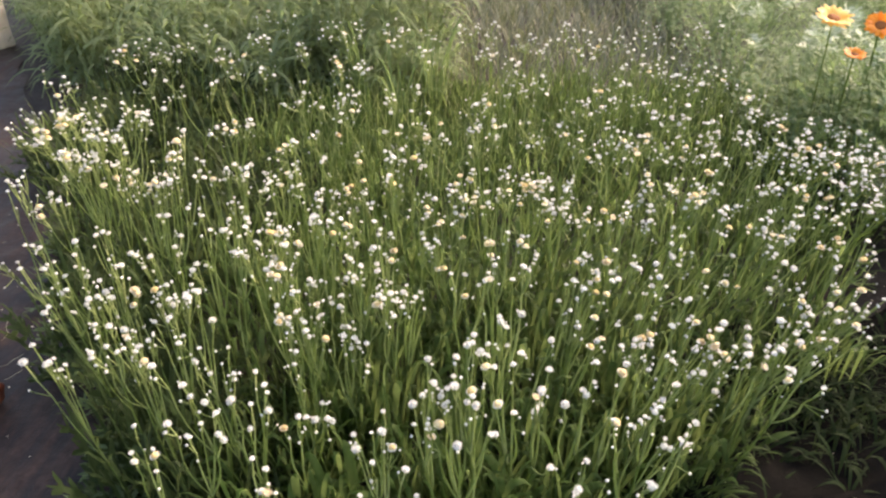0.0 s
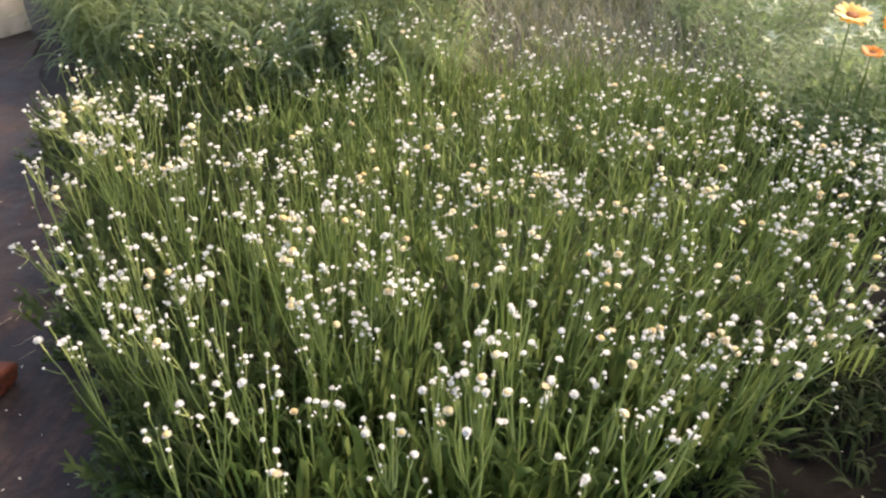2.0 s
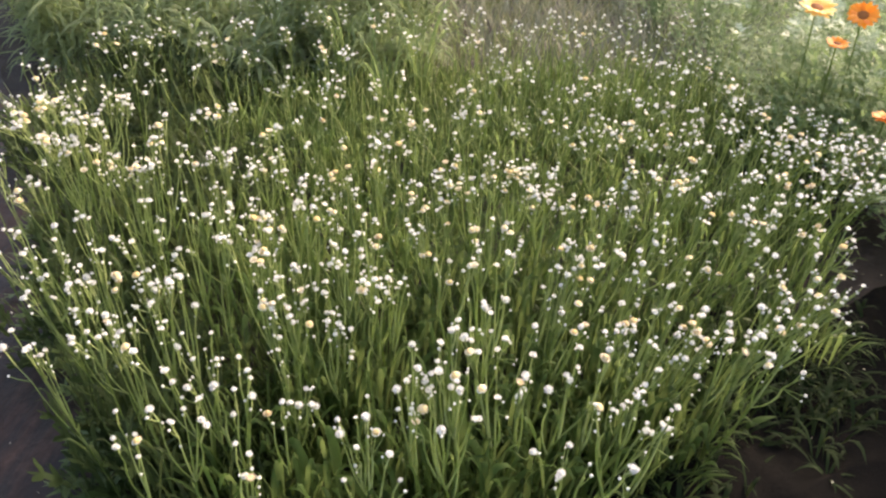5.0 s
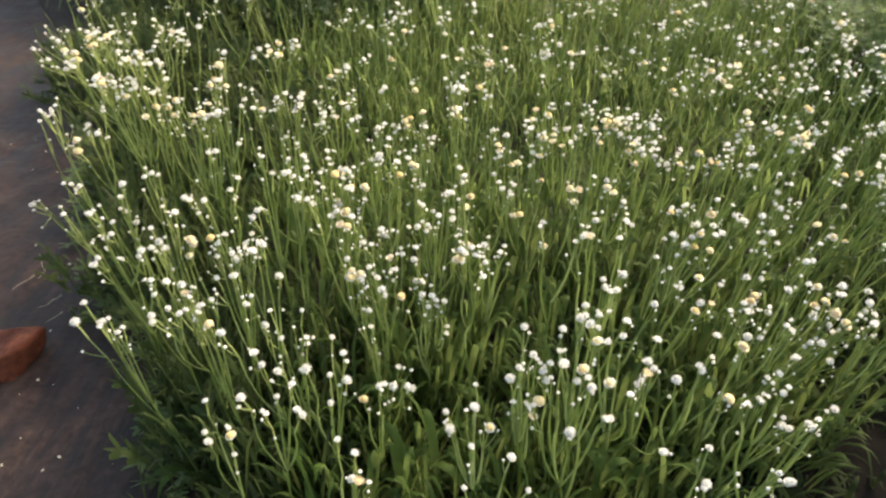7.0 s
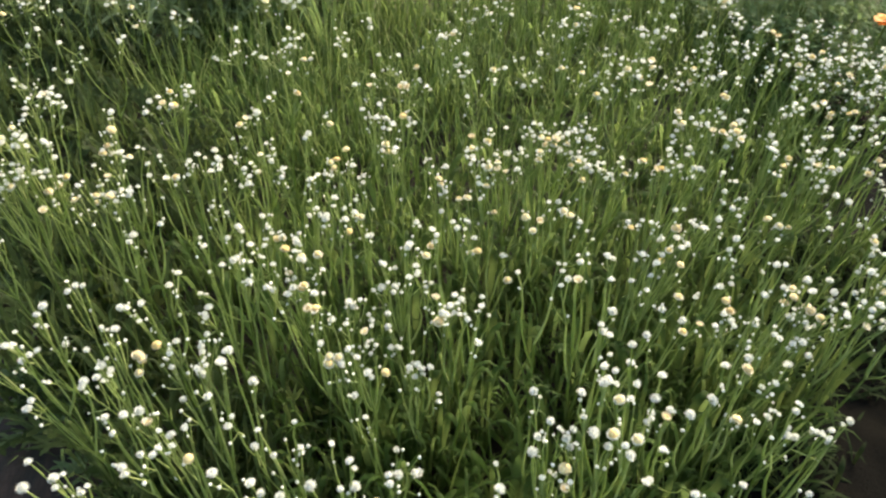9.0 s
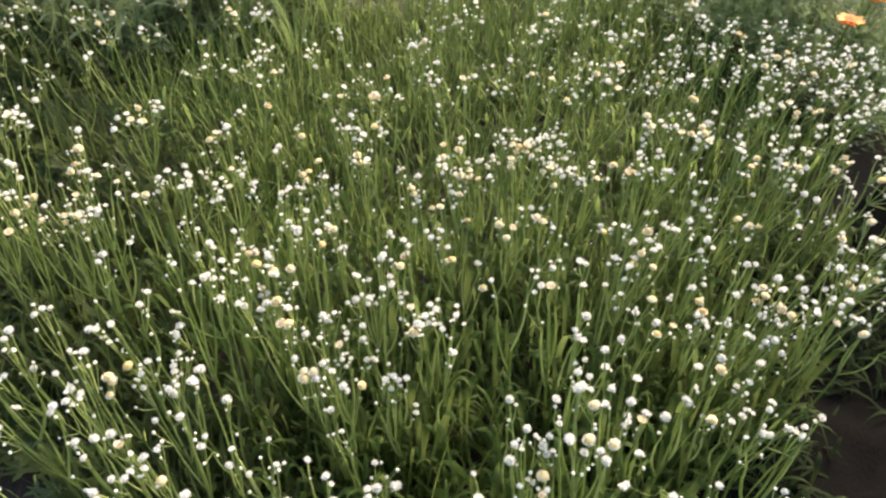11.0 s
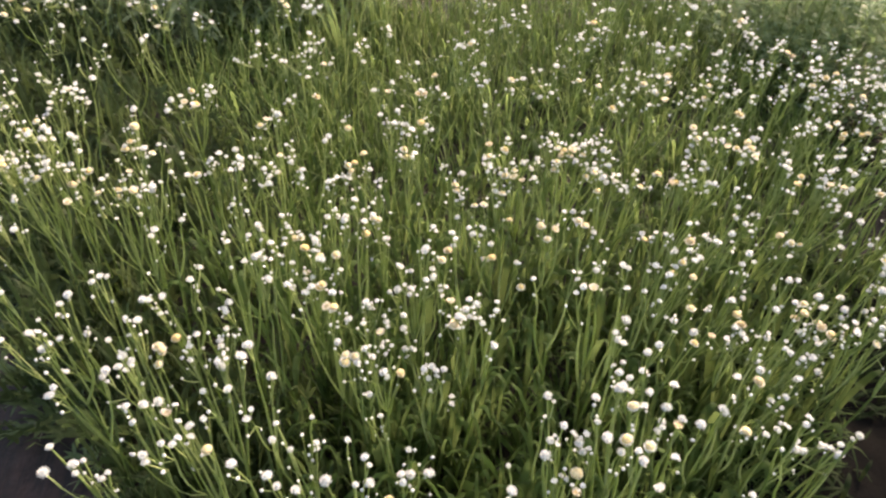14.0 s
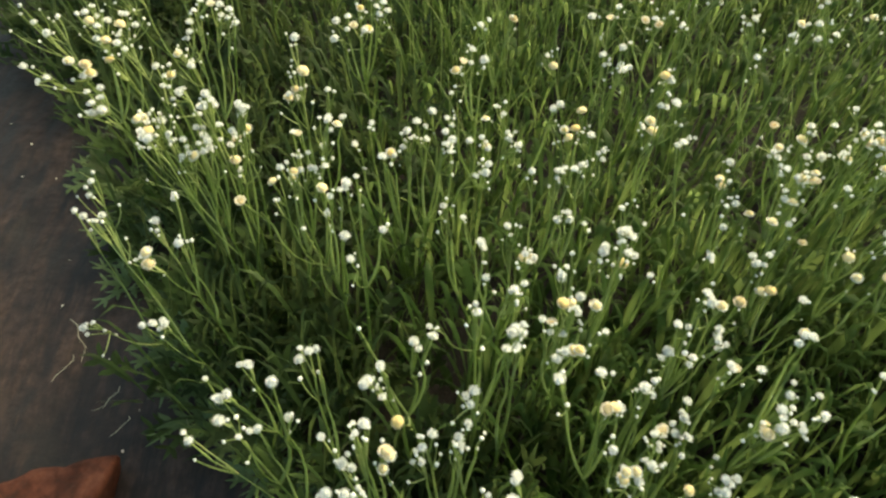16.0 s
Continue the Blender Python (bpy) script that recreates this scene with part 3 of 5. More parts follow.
everlasting(0.04, 0.84, [(-.036, -.002, .404, 4, 0, .007), (-.021, .024, .452, 3, 0, .007), (.006, .020, .492, 3, 0, .005), (-.028, -.008, .392, 3, 0, .008), (.034, -.001, .456, 3, 1, .008), (.002, .003, .492, 2, 0, .006), (-.017, -.038, .452, 2, 0, .009), (-.019, -.003, .440, 1, 0, .005), (.007, -.035, .440, 1, 1, .008), (.001, -.039, .422, 1, 0, .006), (.047, -.028, .408, 1, 1, .008), (.025, -.014, .428, 1, 0, .003)])
everlasting(0.25, 0.85, [(.078, .021, .332, 4, 0, .010), (.113, .012, .284, 4, 0, .011), (.143, -.004, .302, 4, 0, .011), (.051, .017, .328, 2, 0, .008), (.082, -.017, .386, 2, 0, .008), (.122, -.038, .352, 2, 0, .005), (.122, -.050, .350, 2, 0, .007), (.125, -.056, .392, 2, 0, .005), (.092, -.004, .380, 1, 0, .005), (.072, -.000, .356, 1, 0, .004), (.128, .009, .276, 1, 0, .007)])
everlasting(-0.27, 0.86, [(-.004, .003, .392, 2, 0, .006), (-.056, -.006, .376, 1, 0, .009), (-.024, .034, .400, 1, 0, .005), (-.019, -.025, .386, 1, 0, .005), (-.002, -.001, .350, 1, 0, .008), (-.014, -.059, .368, 1, 0, .005), (.043, .005, .332, 1, 0, .006), (.022, -.013, .324, 1, 1, .005), (.052, -.029, .362, 1, 0, .003)])
everlasting(-0.02, 0.86, [(.011, -.036, .362, 4, 1, .010), (.003, .049, .410, 2, 0, .005), (-.005, .008, .386, 2, 0, .005), (.006, -.064, .368, 2, 1, .008), (.004, .059, .362, 1, 0, .004), (.011, .009, .404, 1, 0, .006), (-.006, -.020, .404, 1, 0, .004), (.003, -.026, .344, 1, 0, .004), (.013, -.017, .422, 1, 0, .004), (-.021, -.020, .386, 1, 0, .008), (-.018, -.053, .376, 1, 0, .005)])
everlasting(0.11, 0.88, [(-.042, -.009, .468, 4, 0, .008), (.053, .033, .320, 2, 0, .008), (.044, .022, .320, 2, 0, .005), (.003, -.093, .416, 2, 0, .008), (.063, -.105, .324, 2, 0, .006), (-.019, -.003, .518, 1, 0, .006), (.005, .006, .428, 1, 0, .006), (.058, .035, .350, 1, 0, .010), (.070, .050, .380, 1, 0, .008), (.050, -.015, .388, 1, 0, .006), (.040, -.024, .388, 1, 1, .006), (.042, -.016, .356, 1, 0, .003)])
everlasting(-0.36, 0.89, [(.020, .015, .380, 4, 0, .009), (-.028, .003, .422, 2, 0, .005), (-.039, -.038, .416, 2, 0, .006), (-.002, -.046, .392, 2, 0, .005), (-.020, .015, .440, 1, 0, .005), (-.008, .006, .396, 1, 0, .005), (.025, .018, .440, 1, 0, .004), (.008, .021, .404, 1, 0, .002), (-.068, -.050, .458, 1, 0, .007), (-.025, -.043, .392, 1, 0, .006)])
everlasting(0.19, 0.90, [(.040, -.023, .380, 2, 0, .007), (.095, -.007, .308, 2, 0, .007), (.010, -.026, .356, 1, 0, .008), (.055, -.009, .428, 1, 0, .007), (.055, -.014, .392, 1, 0, .005), (.111, .016, .404, 1, 0, .007), (.101, -.000, .400, 1, 1, .009), (.099, -.016, .308, 1, 1, .008)])
everlasting(-0.56, 0.91, [(-.078, .005, .398, 3, 0, .008), (-.022, -.039, .428, 2, 0, .005), (-.098, .014, .428, 1, 0, .006), (-.102, -.014, .416, 1, 0, .008), (-.058, -.004, .416, 1, 0, .004), (-.063, -.022, .416, 1, 0, .005)])
everlasting(-0.45, 0.92, [(-.052, -.022, .440, 3, 0, .008), (-.044, -.004, .422, 2, 0, .006), (-.044, .022, .416, 2, 0, .005), (-.077, -.053, .458, 2, 0, .005), (-.016, .019, .440, 1, 0, .003), (-.023, .013, .434, 1, 0, .005), (-.050, .005, .446, 1, 0, .004), (-.017, -.028, .424, 1, 1, .012), (-.061, -.041, .464, 1, 0, .005)])
everlasting(-0.22, 0.94, [(.014, .014, .284, 2, 0, .005), (.034, -.036, .290, 2, 0, .004), (-.003, -.031, .296, 2, 0, .004), (-.027, .014, .368, 1, 0, .005), (-.025, .018, .338, 1, 0, .003), (-.039, .017, .362, 1, 0, .002), (.038, -.045, .338, 1, 0, .003), (.008, -.030, .284, 1, 0, .008)])
everlasting(0.10, 0.98, [(.002, -.005, .446, 3, 0, .005), (.036, -.035, .404, 3, 0, .007), (.091, .034, .374, 2, 0, .005), (-.009, -.028, .416, 1, 0, .004), (.012, -.015, .404, 1, 0, .005)])
everlasting(-0.51, 0.99, [(-.065, .029, .452, 5, 0, .010), (-.099, .032, .446, 3, 0, .009), (-.066, -.025, .440, 3, 0, .008), (-.031, .005, .398, 2, 0, .007), (-.038, -.019, .434, 2, 0, .005), (-.058, -.044, .434, 2, 0, .004), (-.064, .016, .488, 1, 0, .003), (-.016, -.024, .416, 1, 1, .004), (-.007, -.017, .422, 1, 0, .003), (-.070, -.054, .410, 1, 0, .002)])
everlasting(-0.42, 0.99, [(-.029, .007, .470, 4, 0, .008), (.028, .007, .428, 3, 0, .006), (.001, -.064, .446, 3, 0, .005), (.006, .030, .476, 2, 0, .005), (-.002, .006, .476, 1, 0, .009), (-.057, -.014, .440, 1, 0, .005), (-.017, -.042, .468, 1, 0, .007)])
everlasting(0.26, 1.00, [(.101, .058, .332, 4, 0, .011), (.086, .010, .368, 3, 0, .010), (.098, -.003, .386, 3, 0, .010), (.115, .007, .320, 2, 0, .008), (.133, -.026, .362, 2, 0, .005), (.112, -.057, .284, 2, 0, .007), (.113, -.069, .308, 2, 0, .006), (.110, .068, .336, 1, 1, .009), (.065, .034, .344, 1, 0, .006), (.147, .002, .356, 1, 0, .004), (.102, -.087, .308, 1, 0, .004), (.140, -.057, .332, 1, 0, .009)])
everlasting(0.42, 1.00, [(.176, .010, .350, 2, 0, .009), (.164, .026, .344, 2, 0, .008), (.203, .011, .308, 2, 0, .009), (.192, -.011, .332, 2, 0, .005), (.178, -.035, .338, 2, 1, .009), (.231, -.009, .346, 2, 0, .011), (.217, -.082, .346, 2, 0, .007), (.178, .010, .356, 1, 0, .008)])
everlasting(0.36, 1.03, [(.142, .024, .332, 3, 1, .011), (.127, -.006, .340, 3, 1, .012), (.142, -.005, .314, 3, 0, .011), (.142, .023, .368, 2, 0, .009), (.144, -.025, .264, 2, 0, .010), (.154, -.009, .332, 2, 2, .009), (.154, -.018, .356, 2, 0, .009), (.186, -.005, .350, 2, 0, .011), (.182, -.021, .344, 2, 0, .006), (.207, -.040, .350, 2, 1, .011), (.184, -.027, .326, 1, 0, .004)])
everlasting(-0.15, 1.04, [(-.006, .009, .344, 4, 0, .009), (.011, .020, .328, 2, 0, .007), (.018, -.023, .308, 2, 0, .005), (-.024, -.015, .368, 2, 0, .007), (.072, -.052, .452, 2, 0, .003), (-.011, .040, .350, 1, 0, .004), (.001, .011, .328, 1, 0, .004), (-.018, -.034, .350, 1, 0, .003), (-.043, -.046, .368, 1, 0, .003)])
everlasting(0.31, 1.05, [(.137, -.001, .386, 4, 1, .012), (.152, -.053, .312, 3, 0, .011), (.147, -.018, .350, 3, 0, .010), (.131, .037, .416, 2, 0, .009), (.114, .007, .380, 2, 0, .006), (.135, -.056, .312, 2, 0, .007), (.132, .014, .428, 1, 0, .005)])
everlasting(-0.25, 1.05, [(-.033, -.001, .396, 4, 3, .012), (-.009, .020, .440, 3, 0, .008), (-.001, .013, .380, 2, 0, .006), (-.007, -.001, .416, 2, 0, .008), (-.010, -.040, .356, 2, 0, .006), (.014, -.036, .392, 2, 0, .007), (-.022, -.009, .392, 1, 0, .007), (-.008, -.051, .434, 1, 0, .003), (.033, .017, .392, 1, 0, .004), (.042, -.011, .360, 1, 1, .009)])
everlasting(0.08, 1.08, [(.012, .050, .434, 3, 0, .007), (.011, -.010, .500, 2, 0, .006), (-.007, -.014, .458, 2, 0, .005), (.058, -.044, .416, 2, 0, .005), (.071, .007, .476, 2, 0, .005), (-.062, .046, .440, 1, 0, .005), (.018, -.025, .518, 1, 0, .003), (.004, -.034, .480, 1, 1, .010), (.040, -.066, .500, 1, 0, .006)])
everlasting(0.46, 1.08, [(.221, -.030, .348, 5, 1, .016), (.194, -.021, .368, 4, 0, .013), (.194, .046, .332, 3, 0, .010), (.210, .001, .314, 3, 2, .014), (.189, .016, .296, 3, 0, .011), (.161, -.013, .374, 3, 0, .010), (.187, -.042, .350, 2, 0, .008), (.243, -.037, .351, 2, 0, .012)])
everlasting(-0.54, 1.08, [(-.051, -.019, .440, 6, 0, .012), (-.012, -.013, .436, 5, 3, .012), (-.033, -.001, .484, 3, 0, .008), (-.074, .005, .452, 1, 0, .005), (-.031, -.021, .512, 1, 0, .004), (-.039, -.003, .464, 1, 0, .004), (-.011, -.019, .416, 1, 1, .006)])
everlasting(-0.47, 1.09, [(-.042, -.018, .420, 5, 0, .011), (-.033, -.001, .434, 4, 0, .011), (.008, .007, .428, 4, 0, .011), (.009, -.012, .416, 3, 0, .010), (-.003, -.028, .464, 1, 0, .003), (.027, -.009, .434, 1, 0, .003)])
everlasting(-0.61, 1.10, [(-.015, .047, .520, 3, 0, .006), (-.062, -.094, .440, 3, 0, .006), (-.044, .022, .506, 2, 0, .007), (-.104, .002, .463, 2, 0, .006), (-.132, -.025, .488, 2, 0, .006), (-.005, .059, .506, 1, 0, .005), (-.042, .015, .440, 1, 0, .006), (-.071, -.003, .452, 1, 0, .006), (-.078, -.031, .494, 1, 0, .004), (-.059, -.092, .476, 1, 0, .003)])
everlasting(0.19, 1.12, [(.072, .058, .392, 3, 0, .008), (.049, .004, .356, 3, 0, .009), (.061, -.045, .362, 2, 0, .008), (.052, .053, .386, 1, 0, .005), (.084, .038, .386, 1, 0, .008), (.069, .022, .374, 1, 0, .005), (.035, .023, .368, 1, 0, .006), (.067, -.009, .332, 1, 0, .004), (.094, -.031, .368, 1, 1, .007), (.102, -.046, .326, 1, 0, .008), (.079, -.086, .344, 1, 1, .008), (.094, -.101, .374, 1, 1, .008)])
everlasting(-0.08, 1.12, [(-.037, -.038, .428, 5, 0, .014), (-.033, -.032, .398, 4, 2, .009), (-.011, -.011, .404, 3, 0, .008), (.003, -.028, .398, 3, 0, .007), (.013, .008, .396, 3, 0, .009), (.031, -.025, .404, 3, 0, .007), (-.031, .010, .530, 2, 0, .006), (-.037, -.008, .556, 1, 0, .006), (.014, .022, .404, 1, 0, .004), (.041, .006, .398, 1, 0, .005), (.048, -.013, .374, 1, 0, .004)])
everlasting(0.37, 1.12, [(.205, -.043, .308, 3, 0, .010), (.138, -.033, .320, 2, 1, .010), (.203, -.043, .332, 2, 0, .008), (.206, -.021, .332, 2, 0, .008), (.148, .064, .368, 1, 0, .006), (.127, .049, .308, 1, 0, .005), (.159, -.021, .344, 1, 0, .008), (.121, -.031, .308, 1, 1, .007)])
everlasting(-0.27, 1.13, [(.039, -.030, .362, 6, 0, .013), (-.090, -.010, .492, 4, 0, .008), (-.036, -.031, .452, 4, 2, .011), (.025, .009, .416, 3, 0, .009), (.022, .010, .416, 3, 0, .007), (.044, -.030, .392, 3, 1, .010), (-.022, .024, .434, 2, 0, .009), (-.009, -.005, .410, 2, 0, .006), (.047, .037, .356, 2, 0, .007), (-.027, -.059, .410, 1, 0, .006), (-.034, -.059, .446, 1, 0, .003), (.040, .023, .410, 1, 0, .005)])
everlasting(-0.18, 1.14, [(-.009, -.019, .328, 4, 0, .009), (-.011, -.011, .368, 3, 0, .008), (.029, .009, .446, 1, 0, .006), (-.010, -.004, .388, 1, 0, .006), (.002, -.025, .328, 1, 0, .006)])
everlasting(0.56, 1.14, [(.187, -.011, .359, 6, 1, .017), (.231, -.017, .363, 5, 0, .020), (.215, .050, .363, 4, 1, .013), (.249, .030, .366, 4, 1, .015), (.271, -.000, .367, 4, 0, .015), (.167, .033, .320, 3, 0, .011), (.137, .019, .356, 3, 1, .012), (.154, .004, .332, 2, 0, .007), (.179, -.053, .357, 2, 0, .010), (.203, -.065, .359, 2, 1, .010), (.206, -.099, .359, 2, 0, .012)])
everlasting(-0.42, 1.17, [(-.034, -.052, .458, 4, 0, .007), (.021, -.002, .518, 4, 0, .010), (-.025, .010, .548, 3, 0, .008), (.021, .008, .464, 2, 0, .004), (.004, -.036, .532, 1, 0, .006), (-.019, -.022, .512, 1, 0, .003), (.033, .024, .484, 1, 0, .005)])
everlasting(-0.53, 1.17, [(-.022, -.041, .460, 4, 0, .010), (-.033, -.037, .476, 3, 0, .008), (.036, .003, .494, 2, 0, .005), (.021, .021, .452, 2, 0, .007), (-.021, -.004, .452, 1, 0, .006), (-.021, -.008, .452, 1, 0, .005), (-.005, -.053, .408, 1, 1, .009), (-.045, .039, .464, 1, 0, .003)])
everlasting(0.28, 1.19, [(.110, .036, .392, 4, 0, .011), (.120, .075, .368, 3, 0, .009), (.154, .052, .380, 2, 0, .008), (.053, -.071, .332, 2, 0, .006), (.089, -.078, .350, 2, 0, .007), (.128, -.055, .336, 2, 0, .008), (.118, -.042, .388, 2, 0, .008), (.071, .069, .410, 1, 0, .006), (.133, .012, .380, 1, 0, .004), (.126, -.062, .296, 1, 1, .011), (.136, -.029, .408, 1, 0, .007), (.152, -.028, .386, 1, 0, .005)])
everlasting(-0.67, 1.19, [(-.033, -.014, .452, 2, 0, .006), (-.049, .017, .398, 2, 0, .006), (-.055, -.034, .332, 2, 0, .005), (-.087, .002, .350, 2, 0, .006), (-.047, -.056, .458, 1, 0, .004), (-.110, .025, .358, 1, 0, .004)])
everlasting(-0.08, 1.21, [(-.024, -.017, .356, 2, 1, .007), (.056, .034, .428, 1, 0, .006), (-.041, -.035, .384, 1, 0, .004), (.009, -.022, .356, 1, 0, .007)])
everlasting(0.22, 1.23, [(.123, -.026, .392, 6, 0, .015), (.067, -.021, .428, 5, 0, .012), (.085, -.009, .386, 5, 0, .010), (.065, .042, .374, 3, 1, .011), (.103, -.030, .434, 3, 1, .012), (.074, -.062, .400, 3, 1, .010), (.068, .084, .356, 2, 0, .008), (.074, .047, .380, 2, 0, .006), (.083, -.025, .350, 2, 1, .011), (.116, -.038, .386, 2, 0, .006), (.098, -.074, .374, 1, 1, .010)])
everlasting(-0.32, 1.24, [(-.006, -.019, .476, 5, 1, .013), (.002, .055, .444, 5, 0, .014), (.007, .020, .440, 4, 1, .011), (-.020, -.003, .416, 3, 1, .011), (.006, -.043, .420, 3, 2, .010), (-.018, -.048, .416, 3, 0, .009), (.034, .006, .440, 3, 2, .011), (.006, -.007, .440, 2, 0, .007), (.036, -.031, .434, 2, 0, .005), (-.038, -.020, .452, 1, 0, .006), (-.009, -.021, .420, 1, 0, .005)])
everlasting(-0.15, 1.24, [(-.023, -.051, .398, 4, 0, .011), (.036, .033, .392, 3, 1, .012), (.011, .011, .420, 3, 0, .009), (.019, -.022, .396, 3, 0, .008), (.038, -.014, .356, 3, 0, .008), (-.035, -.019, .422, 3, 0, .008), (.020, .038, .416, 2, 0, .008), (.053, .014, .416, 1, 1, .006), (-.041, -.029, .376, 1, 0, .008), (-.056, -.044, .386, 1, 0, .005), (-.009, -.032, .362, 1, 0, .004), (-.014, -.007, .396, 1, 0, .005)])
everlasting(0.51, 1.27, [(.214, -.042, .350, 3, 0, .010), (.227, .014, .356, 1, 0, .008), (.194, .017, .332, 1, 0, .005), (.164, -.029, .332, 1, 0, .009)])
everlasting(0.35, 1.32, [(.134, -.045, .392, 5, 0, .018), (.178, -.006, .374, 2, 0, .007), (.146, .033, .410, 2, 0, .008), (.138, -.001, .368, 1, 0, .005), (.137, .003, .392, 1, 0, .006), (.162, .014, .404, 1, 0, .006), (.191, -.068, .368, 1, 1, .006)])
everlasting(-0.25, 1.33, [(-.019, -.021, .460, 4, 0, .012), (.024, .020, .446, 4, 0, .014), (.003, -.026, .500, 2, 0, .008), (.012, -.022, .452, 2, 0, .007), (.021, -.006, .422, 2, 1, .008), (.050, -.035, .416, 2, 0, .006), (-.040, .012, .482, 1, 0, .004), (-.052, -.002, .440, 1, 0, .004)])
everlasting(-0.41, 1.34, [(.043, .045, .428, 4, 0, .015), (.058, .011, .404, 4, 2, .012), (-.050, .081, .446, 3, 0, .007), (-.076, -.071, .364, 3, 0, .008), (-.008, .012, .434, 2, 0, .009), (.047, -.023, .446, 2, 0, .008), (-.012, -.083, .482, 2, 0, .006), (.023, -.091, .468, 2, 0, .007), (.029, -.058, .422, 2, 0, .008), (-.061, .063, .446, 1, 0, .003), (-.030, .057, .440, 1, 0, .005), (.038, -.064, .446, 1, 0, .006)])
everlasting(0.42, 1.34, [(.179, .012, .444, 4, 0, .014), (.181, -.009, .422, 4, 1, .013), (.189, .039, .446, 3, 0, .008), (.172, -.055, .314, 3, 1, .011), (.206, -.009, .356, 1, 0, .006), (.216, -.039, .296, 1, 1, .009)])
everlasting(0.67, 1.34, [(.242, -.008, .381, 6, 0, .025), (.210, .039, .374, 4, 2, .025), (.213, -.069, .376, 4, 1, .019), (.189, .004, .344, 3, 0, .012), (.187, .025, .356, 3, 0, .012), (.158, -.051, .350, 2, 0, .007)])
everlasting(-0.77, 1.34, [(-.123, .011, .512, 5, 0, .014), (-.060, -.072, .412, 5, 0, .012), (-.068, .031, .476, 4, 0, .012), (-.079, -.009, .460, 4, 2, .014), (-.038, .054, .504, 2, 0, .009), (-.030, -.002, .486, 2, 0, .009), (-.076, -.084, .422, 1, 0, .005)])
everlasting(0.02, 1.35, [(-.024, -.020, .332, 3, 2, .010), (-.020, .043, .416, 2, 1, .009), (.007, .041, .404, 2, 0, .009), (-.056, -.007, .386, 2, 0, .006), (-.035, .002, .386, 2, 0, .007), (.032, -.036, .320, 2, 0, .006), (.025, .025, .380, 1, 1, .008), (-.039, -.007, .374, 1, 0, .005), (.082, -.073, .422, 1, 1, .007), (.029, -.069, .288, 1, 1, .009)])
everlasting(0.12, 1.35, [(-.022, -.007, .386, 3, 1, .010), (.081, -.017, .362, 3, 0, .010), (.049, -.024, .392, 3, 2, .011), (-.019, .060, .440, 2, 0, .006), (.032, .076, .464, 2, 1, .006), (.057, .037, .374, 1, 0, .007), (-.016, -.034, .368, 1, 1, .009), (.020, -.009, .410, 1, 0, .006), (.065, .006, .392, 1, 0, .005), (.075, -.071, .380, 1, 0, .004), (.063, -.126, .404, 1, 0, .004)])
everlasting(0.53, 1.36, [(.167, .017, .416, 6, 0, .017), (.156, -.000, .404, 6, 0, .014), (.185, -.013, .398, 4, 1, .013), (.204, .019, .392, 4, 1, .015), (.241, .024, .404, 4, 0, .012), (.174, -.031, .374, 3, 0, .013), (.217, -.007, .386, 3, 0, .010), (.279, -.018, .386, 2, 1, .007), (.175, -.043, .368, 1, 0, .005), (.201, -.047, .356, 1, 0, .008)])
everlasting(0.29, 1.39, [(.106, -.017, .434, 8, 0, .018), (.120, .029, .434, 4, 0, .012), (.073, -.011, .416, 3, 1, .011), (.109, .034, .404, 3, 1, .011), (.161, -.007, .404, 3, 0, .011), (.161, -.036, .422, 2, 0, .006), (.123, -.061, .356, 1, 0, .005)])
everlasting(-0.17, 1.40, [(-.030, .026, .422, 4, 0, .013), (-.037, -.006, .400, 3, 2, .008), (-.028, -.023, .368, 3, 0, .013), (.063, -.067, .410, 2, 0, .005), (-.011, .004, .404, 1, 0, .004), (.043, .007, .416, 1, 0, .003)])
everlasting(-0.60, 1.40, [(-.016, .010, .482, 3, 1, .011), (.008, .018, .482, 2, 0, .008), (.053, -.027, .446, 2, 0, .005), (.020, .027, .488, 1, 0, .005), (-.025, .013, .434, 1, 0, .006), (-.001, .004, .488, 1, 0, .005), (-.002, -.013, .416, 1, 0, .009), (-.048, -.039, .464, 1, 0, .004), (.012, -.083, .452, 1, 0, .006)])
everlasting(-0.88, 1.40, [(-.055, .041, .492, 5, 0, .017), (-.082, -.083, .336, 4, 0, .011), (-.072, .012, .472, 1, 0, .005)])
everlasting(0.21, 1.44, [(.025, -.012, .428, 6, 1, .015), (.061, -.026, .416, 6, 0, .018), (.149, -.012, .416, 4, 1, .013), (.031, -.028, .428, 3, 0, .009), (.061, -.011, .416, 3, 0, .012), (.105, -.024, .404, 3, 1, .010), (.142, .001, .380, 3, 0, .009), (.032, -.018, .392, 2, 1, .008), (.120, .026, .398, 2, 0, .009), (.102, .004, .374, 2, 0, .008)])
everlasting(0.04, 1.46, [(-.013, .028, .452, 6, 1, .016), (-.022, -.013, .458, 4, 0, .011), (.008, -.014, .444, 4, 1, .011), (.003, -.027, .416, 3, 1, .011), (-.007, -.022, .422, 2, 0, .009), (.031, -.013, .440, 2, 2, .009)])
everlasting(-0.05, 1.47, [(.012, -.024, .398, 4, 0, .011), (.014, .020, .392, 4, 2, .016), (-.069, .023, .476, 2, 0, .007), (.028, .056, .404, 2, 0, .006), (-.006, -.010, .446, 1, 0, .003), (.003, -.043, .362, 1, 0, .006), (.039, -.035, .380, 1, 1, .006), (-.022, -.067, .434, 1, 0, .003)])
